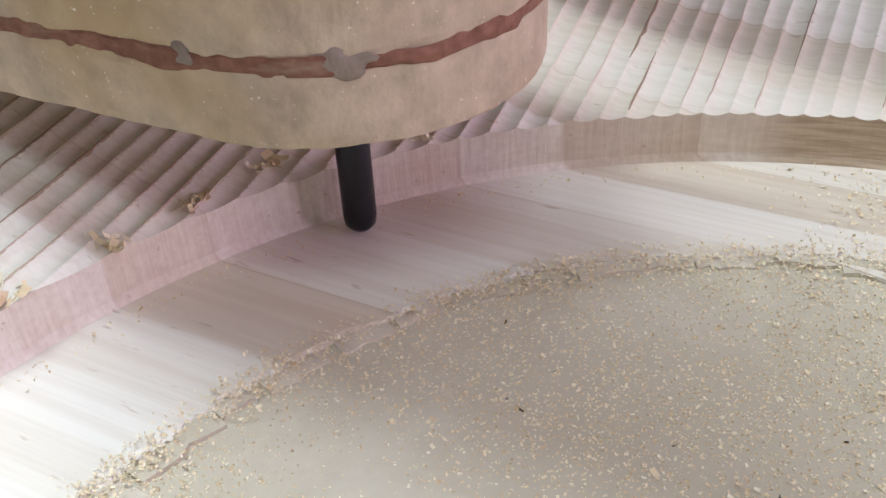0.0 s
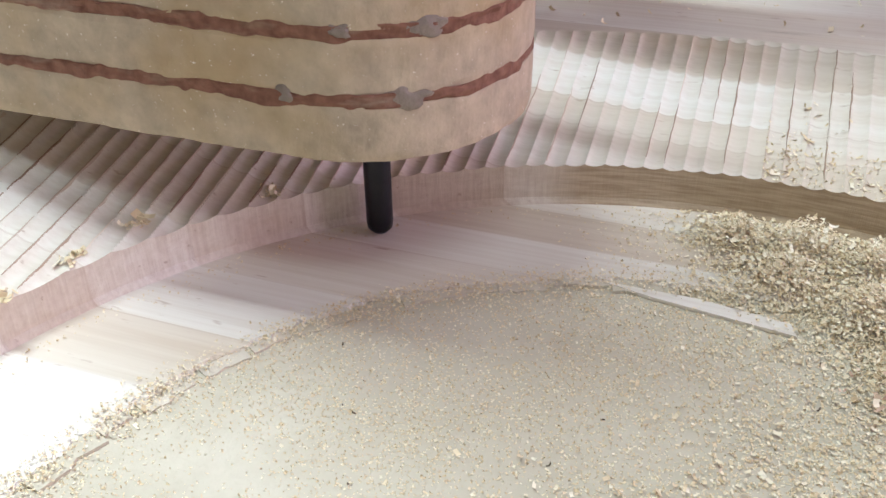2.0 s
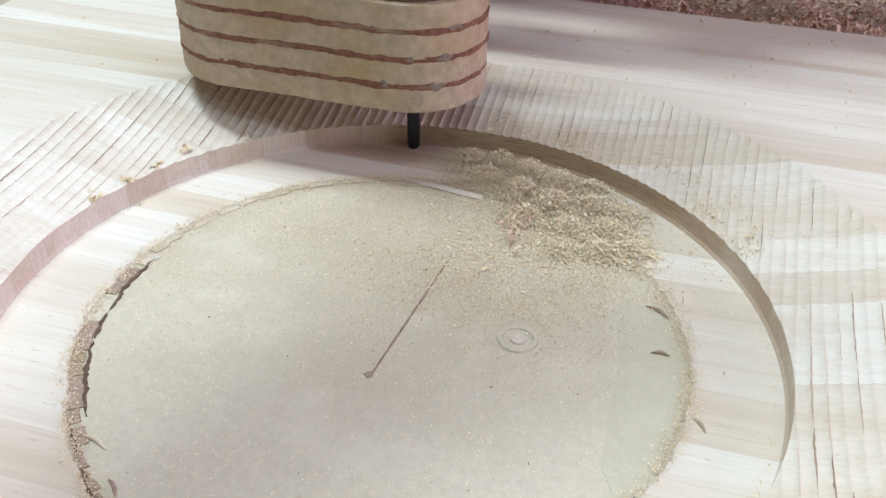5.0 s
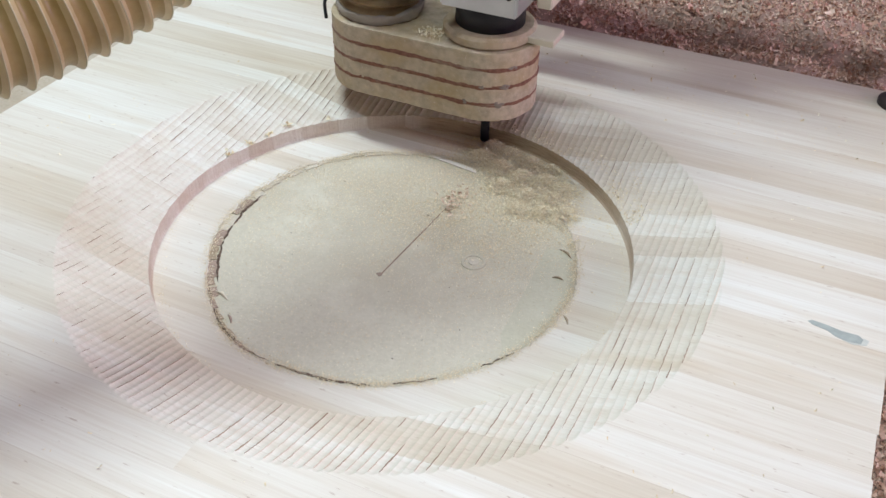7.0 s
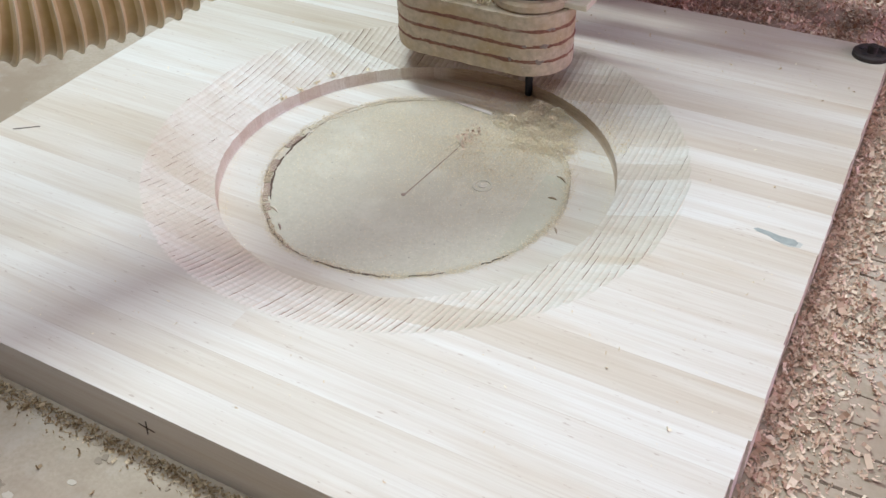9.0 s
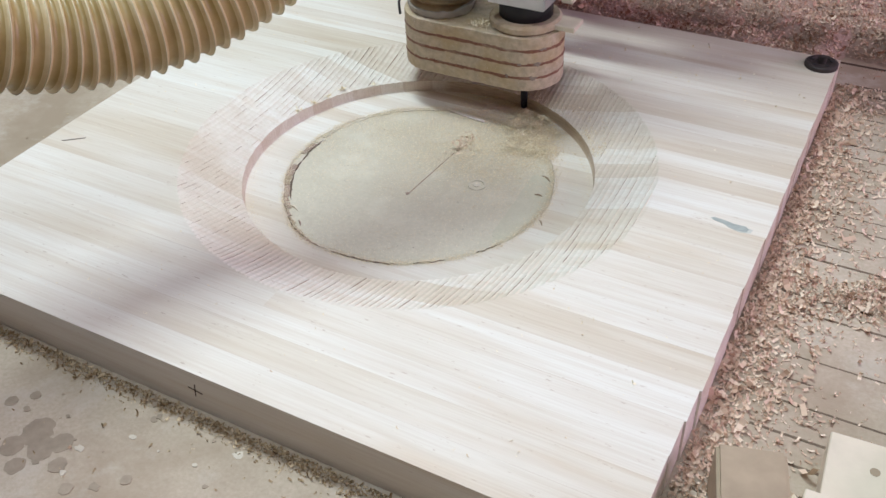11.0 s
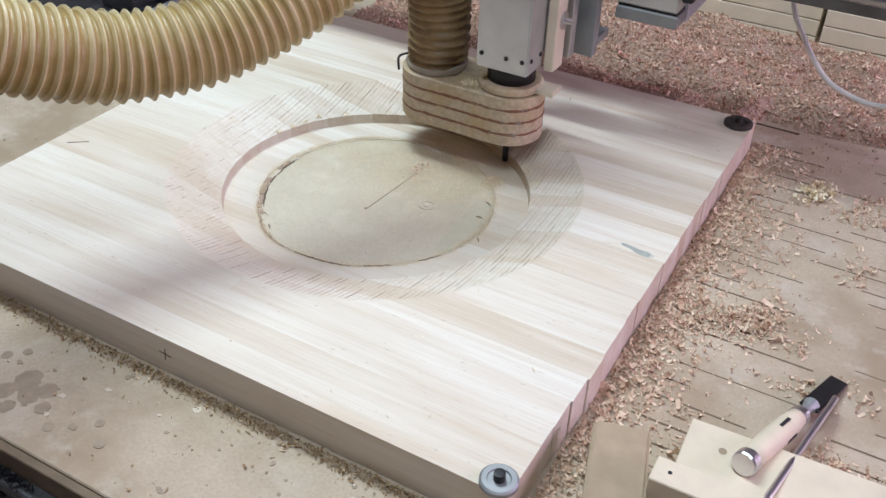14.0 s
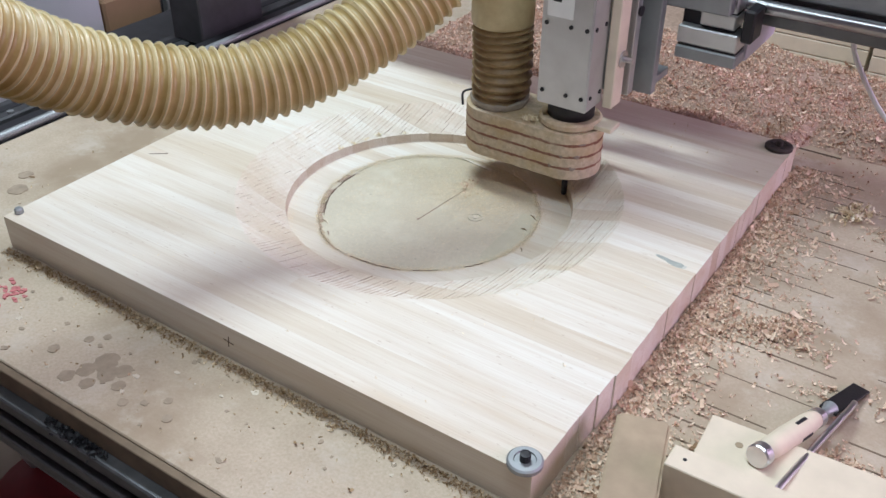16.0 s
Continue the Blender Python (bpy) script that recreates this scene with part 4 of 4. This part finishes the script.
for k in range(6):
    part("slat", box(-0.979, -0.955, 1.11 + k * 0.062, 1.135 + k * 0.062, 0.30, 1.08, 0.003), M_ALU_DULL, tr)
tl = thing("machine_tail", "dark grey dusty machine slide beside the bed", "machine part")
part("slide", box(-0.72, -0.56, 0.72, 1.36, 0.70, 0.775, 0.004), M_DARKMETAL, tl)
part("rail", box(-0.555, -0.525, 0.72, 1.36, 0.735, 0.765, 0.002), M_ALU_DULL, tl)
part("end_block", box(-0.72, -0.52, 1.365, 1.50, 0.69, 0.82, 0.005), M_DARKMETAL, tl)
for k in range(4):
    part("bolt", lathe([(0.007, 0), (0.007, 0.006)], 10), M_CHROME, tl, at=pose(-0.69 + 0.045 * k, 1.43, 0.8203))
part("stand", box(-0.70, -0.58, 0.9, 1.2, 0.0, 0.699, 0.004), M_DARKMETAL, tl)
ps = thing("red_post", "dark red steel post beside the machine", "post")
part("post", box(-0.93, -0.88, 0.17, 0.22, 0, 0.75, 0.003), M_RED, ps)
rd = thing("red_vacuum", "dark red shop vacuum standing under the bed", "vacuum")
part("drum", lathe([(0.13, 0.0), (0.16, 0.03), (0.16, 0.34), (0.13, 0.40), (0.06, 0.43)], 32), M_RED, rd, smooth=True, at=pose(0.02, -0.03, 0))
part("handle", tube([(-0.06, -0.03, 0.41), (-0.04, -0.05, 0.47), (0.08, -0.05, 0.47), (0.10, -0.03, 0.41)], 0.012, 12, 8), M_ALU_DULL, rd, smooth=True)


# ---------------------------------------------------------------- shavings
def heap_height(x, y):
    """Mound of shavings behind the panel."""
    edge = (y - (0.830 if x < 0.78 else min(0.93, 0.83 + (x - 0.78) * 3))) / 0.06 + 0.35 * noise.noise((x * 5, y * 5, 1))
    side = (1.30 - x) / 0.35 + 0.3 * noise.noise((x * 3, y * 4, 4))
    h = max(0.0, min(1.0, edge)) * max(0.0, min(1.0, side))
    return h * (0.026 + 0.020 * noise.noise((x * 7, y * 7, 9)) + 0.010 * noise.noise((x * 18, y * 18, 2)))


def build_heap():
    rng = random.Random(11)
    nx, ny = 120, 60
    vs, fs = [], []
    for j in range(ny + 1):
        for i in range(nx + 1):
            x, y = 0.05 + 1.3 * i / nx, 0.822 + 0.6 * j / ny
            vs.append((x, y, BED - 0.002 + max(0, heap_height(x, y))))
    for j in range(ny):
        for i in range(nx):
            a = j * (nx + 1) + i
            fs.append((a, a + 1, a + nx + 2, a + nx + 1))
    places = []
    while len(places) < 42000:
        x, y = rng.uniform(0.05, 1.35), rng.uniform(0.824, 1.25)
        h = heap_height(x, y)
        if h > 0.002 or rng.random() < 0.04:
            places.append((x, y, BED + max(h, 0) - 0.001))
    v2, f2 = curls(places, 0.0046, rng, 0.4)
    h = tagged(new("shavings_heap"), "heap of pinkish wood shavings behind the panel", "shavings", kind="stuff")
    part("mound", (vs, fs), M_MOUND, h, smooth=True)
    part("shavings", (v2, f2), M_CHIP, h)


def build_scatter():
    rng = random.Random(12)
    places = []
    while len(places) < 26000:
        x, y = rng.uniform(0.822, 1.55), rng.uniform(-0.1, 0.85)
        near = math.exp(-(x - 0.83) / 0.03)
        clump = noise.noise((x * 9, y * 9, 5)) + 0.5 * noise.noise((x * 23, y * 23, 8))
        thick = max(0, clump + 0.10) ** 1.4 * (1.3 if x > 0.9 else 0.6) * (1 if y < 0.55 else 0.35)
        if rng.random() < near * 0.9 + thick:
            places.append((x, y, BED + rng.random() * 0.012 * max(0, thick - 0.15)))
    tagged(part("scattered_shavings", curls(places, 0.0052, rng, 0.4), M_CURL), "loose curly wood shavings scattered on the bed", "shavings", kind="stuff")
    places = [(rng.gauss(0.937, 0.012), rng.gauss(0.743, 0.016), BED + rng.uniform(0, 0.006)) for _ in range(160)]
    tagged(part("shavings_tuft", curls(places, 0.009, rng, 0.3), M_CRUMB), "small tuft of pale shavings on the bed", "shavings", kind="stuff")
    places = [(rng.uniform(0, 0.82), -0.004 - abs(rng.gauss(0, 0.008)), BED) for _ in range(4200)]
    places += [(rng.uniform(-0.27, 1.2), rng.uniform(-0.14, -0.02), BED) for _ in range(350)]
    places += [(rng.uniform(-0.27, -0.01), rng.uniform(-0.1, 0.8), BED) for _ in range(160)]
    tagged(part("sawdust_line", curls(places, 0.0030, rng, 0.4), M_DUST), "brown sawdust gathered along the panel's foot", "sawdust", kind="stuff")


def build_crumbs():
    """Fine crumbs on the disc, along the ledge and on the ridges."""
    rng = random.Random(13)
    places = []
    while len(places) < 46000:
        a, r = rng.uniform(0, 6.283), R_IN * math.sqrt(rng.random())
        x, y = CX + r * math.cos(a), CY + r * math.sin(a)
        dens = (0.12 + 0.75 * max(0, (y - CY + 0.06) / 0.2)) * (1 + 0.9 * noise.noise((x * 28, y * 28, 6)))
        if rng.random() < dens:
            places.append((x, y, DISC))
    tagged(part("disc_crumbs", curls(places, 0.00070, rng, 0.28, 0.6, (0.32, 0.6)), M_CRUMB), "fine pale wood crumbs strewn on the bed inside the dish", "sawdust", kind="stuff")
    places = []
    for _ in range(21000):
        a = rng.uniform(0, 6.283)
        r = inner_edge(math.degrees(a)) - 0.002 + rng.gauss(0, 0.0030)
        if noise.noise((math.cos(a) * 9, math.sin(a) * 9, 4)) < rng.uniform(-0.7, 0.1):
            continue
        places.append((CX + r * math.cos(a), CY + r * math.sin(a), LEDGE if r > inner_edge(math.degrees(a)) + 0.001 else DISC + rng.uniform(0, 0.003)))
    for _ in range(1500):
        a = rng.uniform(0, 6.283)
        r = R_WALL - 0.004 - abs(rng.gauss(0, 0.004))
        places.append((CX + r * math.cos(a), CY + r * math.sin(a), LEDGE))
    tagged(part("ledge_crumbs", curls(places, 0.00078, rng, 0.3, 0.6, (0.32, 0.6)), M_CRUMB), "pale crumbs along the ragged inner edge of the ledge", "sawdust", kind="stuff")
    places = []
    for _ in range(420):
        x, y = rng.uniform(0.02, 0.80), rng.uniform(0.02, 0.80)
        r = math.hypot(x - CX, y - CY)
        if r > R_DISH + 0.01:
            places.append((x, y, TOP))
    for _ in range(240):
        x, y = rng.uniform(0.25, 0.80), rng.gauss(0.70, 0.05)
        if math.hypot(x - CX, y - CY) > R_DISH + 0.006 and y < 0.81:
            places.append((x, y, TOP))
    tagged(part("panel_crumbs", curls(places, 0.0022, rng, 0.4), M_CRUMB), "a few crumbs on top of the panel", "sawdust", kind="stuff")


def pile_density(x, y):
    """How thick the loose sawdust lies inside the dish."""
    d = math.exp(-((x - 0.445) / 0.045) ** 2 - ((y - 0.575) / 0.03) ** 2) + 0.8 * math.exp(-((x - 0.485) / 0.05) ** 2 - ((y - 0.53) / 0.04) ** 2)
    d += 0.60 * math.exp(-((x - 0.47) / 0.07) ** 2 - ((y - 0.47) / 0.05) ** 2)
    return d + 0.25 * noise.noise((x * 30, y * 30, 3)) * d


def build_pile():
    """Loose sawdust left by the cutter: a thin spread, and clumps that the shoe sucks up."""
    rng = random.Random(21)
    places = []
    while len(places) < 20000:
        x, y = rng.uniform(0.36, 0.60), rng.uniform(0.39, 0.62)
        r = math.hypot(x - CX, y - CY)
        if r < R_WALL - 0.002 and rng.random() < pile_density(x, y):
            places.append((x, y, (LEDGE if r > R_IN else DISC) + rng.uniform(0, 0.0012)))
    tagged(part("sawdust_spread", curls(places, 0.0009, rng, 0.35, 0.6, (0.3, 0.6)), M_CRUMB), "thin spread of pale sawdust inside the dish", "sawdust", kind="stuff")
    places = []
    while len(places) < 1500:
        a, r = radians(rng.uniform(0, 60)), R_WALL + abs(rng.gauss(0, 0.016))
        x, y = CX + r * math.sin(a), CY + r * math.cos(a)
        if rng.random() < 0.35 + noise.noise((x * 40, y * 40, 7)):
            places.append((x, y, carved(x, y)))
    tagged(part("ridge_sawdust", curls(places, 0.0014, rng, 0.4), M_CRUMB), "pale sawdust lying on the cutter ridges", "sawdust", kind="stuff")
    made = []
    for cx, cy, h in ((0.418, 0.588, 5), (0.440, 0.585, 9), (0.462, 0.580, 9), (0.484, 0.572, 9), (0.435, 0.566, 7), (0.460, 0.556, 8), (0.484, 0.548, 8), (0.508, 0.552, 7), (0.470, 0.530, 6), (0.497, 0.525, 6), (0.522, 0.530, 4), (0.505, 0.572, 5), (0.528, 0.548, 5), (0.520, 0.507, 5), (0.540, 0.512, 4), (0.498, 0.503, 4)):
        pts = []
        for _ in range(1500):
            u, v = rng.gauss(0, 0.0085), rng.gauss(0, 0.0085)
            pts.append((u, v, rng.uniform(0, 1) * h * 0.0016 * math.exp(-(u * u + v * v) / 0.00013)))
        c = tagged(part("sawdust_clump", curls(pts, 0.0011, rng, 0.4, 0.6, (0.3, 0.6)), M_CRUMB), "loose clump of pale sawdust before the cutter", "sawdust", "sawdust clumps", "stuff")
        made.append((c, cx, cy, LEDGE if math.hypot(cx - CX, cy - CY) > R_IN else DISC))
    cu = tagged(part("curled_shaving", curls([(rng.gauss(0, 0.006), rng.gauss(0, 0.011), rng.uniform(0, 0.006)) for _ in range(80)], 0.0034, rng, 0.4), M_CURL), "pinkish curled shavings on the sawdust", "shavings", kind="stuff")
    made.append((cu, 0.468, 0.513, DISC + 0.003))
    sl = thing("wood_sliver", "long thin pale wood sliver on the ledge", "wood sliver", pose(0.409, 0.548, DISC + 0.0002, 0, 0, -3))
    part("sliver", prism([(-0.030, 0.002), (-0.012, -0.001), (0.030, -0.005), (0.028, 0.0005), (0.0, 0.0035)], 0, 0.0012, 0.0004), M_WOOD, sl)
    return made


M_MOUND = plain("shavings_mound", (0.50, 0.36, 0.28), 0.95, vary=0.45, scale=120, bumps=0.6)
build_heap()
build_scatter()
build_crumbs()
clumps = build_pile()

cm = thing("pencil_cross", "small pencil cross on the panel's front edge", "pencil mark", pose(0.417, -0.0002, 0.877))
for turn in (8, 98):
    part("stroke", box(-0.008, 0.008, -0.0002, 0.0002, -0.0005, 0.0005, 0), M_LINE, cm, at=pose(0, 0, 0, 0, turn, 0))
cm2 = thing("pencil_stroke", "short dark pencil stroke on the panel", "pencil mark", pose(0.034, 0.241, TOP, 0, 0, 38))
part("stroke", box(-0.014, 0.014, -0.0008, 0.0008, 0, 0.0003, 0), M_LINE, cm2)

def build_splinters():
    """Loose slivers and torn tufts round the dish."""
    for x, y, turn, l, mat in ((0.322, 0.283, -14, 0.016, M_PINE), (0.560, 0.460, -28, 0.016, M_DARKWOOD), (0.588, 0.378, -50, 0.014, M_DARKWOOD), (0.565, 0.425, 3, 0.010, M_DARKWOOD), (0.345, 0.262, -40, 0.011, M_SPLIT)):
        sv = thing("splinter", "thin curved wood splinter lying in the dish", "splinter", pose(x, y, DISC, 0, 0, turn), group="splinters in the dish")
        part("sliver", tube([(-l / 2, 0, 0.0006), (0, l * 0.06, 0.0016), (l / 2, -l * 0.05, 0.001)], lambda q: 0.0003 + 0.0008 * math.sin(min(3.1, max(0.05, q / l * 3.14))), 7, 6), mat, sv)
    rng = random.Random(41)
    for a in (-64, -58, -70, -46, -77):
        r = R_WALL + rng.uniform(0.002, 0.007)
        x, y = CX + r * math.sin(radians(a)), CY + r * math.cos(radians(a))
        z = carved(x, y)
        tagged(part("torn_tuft", curls([(x + rng.gauss(0, 0.002), y + rng.gauss(0, 0.002), z) for _ in range(14)], 0.0036, rng, 0.3, 0.8), M_CRUMB), "torn tuft of wood fibres on a cutter ridge", "wood fibres", "torn tufts", "stuff")
    dots = []
    for _ in range(70):
        a, r = rng.uniform(0, 6.28), 0.15 * math.sqrt(rng.random())
        dots.append((CX + r * math.cos(a), CY + r * math.sin(a), DISC))
    tagged(part("dark_specks", curls(dots, 0.0012, rng, 0.3), M_LINE), "tiny dark specks on the fibreboard", "specks", kind="stuff")


build_splinters()
lr = random.Random(52)
tagged(part("black_lint", curls([(lr.gauss(0.345, 0.022), -0.170 + lr.gauss(0, 0.004), BED - 0.030) for _ in range(260)], 0.005, lr, 0.4), M_BLACK), "clot of black greasy lint on the bed's edge profile", "lint", kind="stuff")

# marks: groove and plug on the disc, filler on the panel
M_SMEAR = plain("thin_filler", (0.62, 0.62, 0.55), 0.7, vary=0.2, scale=150)
M_GROOVE = plain("faint_groove", (0.38, 0.26, 0.20), 0.9, vary=0.5, scale=220)
gv = thing("cut_groove", "thin dark groove cut in the bed inside the dish", "groove")
gr = random.Random(77)
gl_y = [0.113 * k / 26 for k in range(27)]
gl_w = [(0.00035 + 0.0004 * gr.random()) for _ in gl_y]
part("groove", prism([(w, y) for w, y in zip(gl_w, gl_y)] + [(-w, y) for w, y in reversed(list(zip(gl_w, gl_y)))], 0, 0.0004), M_GROOVE, gv)
part("torn_end", prism([(0.0026 * math.cos(q) * gr.uniform(0.5, 1.2) - 0.001, 0.0022 * math.sin(q) * gr.uniform(0.5, 1.2)) for q in (6.2832 * k / 11 for k in range(11))], 0, 0.0009), M_SPLIT, gv)
gv.matrix_basis = pose(0.4270, 0.3640, DISC, 0, 0, -4.8)
pl = thing("screw_plug", "sunken round screw plug in the bed inside the dish", "plug", pose(0.4915, 0.414, DISC))
part("rim", lathe([(0.011, 0.0), (0.0105, 0.0012), (0.0085, 0.0012), (0.008, 0.0002)], 28), M_DISC, pl)
part("sunken_screw", lathe([(0.0045, 0.0), (0.0040, 0.0012)], 18), M_TORN, pl)
kn = thing("filler_patch", "grey-green filler patch in the panel", "filler patch")
part("patch", prism([(-0.020, 0.003), (-0.017, 0.0055), (-0.006, 0.0050), (0.004, 0.0035), (0.016, 0.0045), (0.020, 0.0015), (0.019, -0.0045), (0.010, -0.0060), (0.001, -0.0045), (-0.005, -0.0010), (-0.016, 0.0005)], 0, 0.0003), M_KNOT, kn)
part("thin_smear", prism([(0.006, -0.0062), (0.014, -0.0075), (0.023, -0.0040), (0.024, 0.0020), (0.0205, 0.0030)], 0, 0.0002), M_SMEAR, kn)
kn.matrix_basis = pose(0.782, 0.4105, TOP, 0, 0, -3)


# ---------------------------------------------------------------- what moves
HOSE_SHIFT = [(0, -0.13, 0), (5, -0.09, 0), (7.5, -0.066, 0), (8, -0.062, 0), (9, -0.055, 0), (11.5, -0.040, 0), (12.5, -0.030, 0), (14.5, -0.006, -0.002), (15.5, -0.001, -0.011), (16, 0, -0.017)]


def motions():
    rows = TOOL_PATH
    times, xs, ys = zip(*rows)
    walk(head, [(t, pose(x, y, BED)) for t, x, y in rows])
    walk(cab, [(t, pose(x, y, BED)) for t, x, y in rows])
    walk(carriage, [(t, pose(x, y, BED)) for t, x, y in rows])
    for ob, cx, cy, cz in clumps:
        # a clump lies still until the shoe is over it, then is drawn up inside the shoe and carried along
        go = max(5.3, float(np.interp(cx - 0.012, xs, times)))
        keys = [(0, pose(cx, cy, cz)), (go, pose(cx, cy, cz))]
        if ob is clumps[-1][0]:
            walk(ob, keys[:1] + [(5.2, pose(cx, cy, cz)), (7.2, pose(0.440, 0.487, DISC)), (16, pose(0.437, 0.484, DISC))])
            continue
        keys.append((go + 0.3, pose(float(np.interp(go + 0.3, times, xs)) - 0.03, float(np.interp(go + 0.3, times, ys)), LEDGE + 0.004)))
        for t in sorted({go + 0.5, *(t for t in times if t > go + 0.5)}):
            keys.append((t, pose(float(np.interp(t, times, xs)) - 0.03, float(np.interp(t, times, ys)), SHOE_Z + 0.03)))
        walk(ob, keys)
    walk(hose, [(t, pose(x, 0, z)) for t, x, z in HOSE_SHIFT])
    walk(gantry, [(t, pose(0, y, BED)) for t, x, y in rows])


motions()
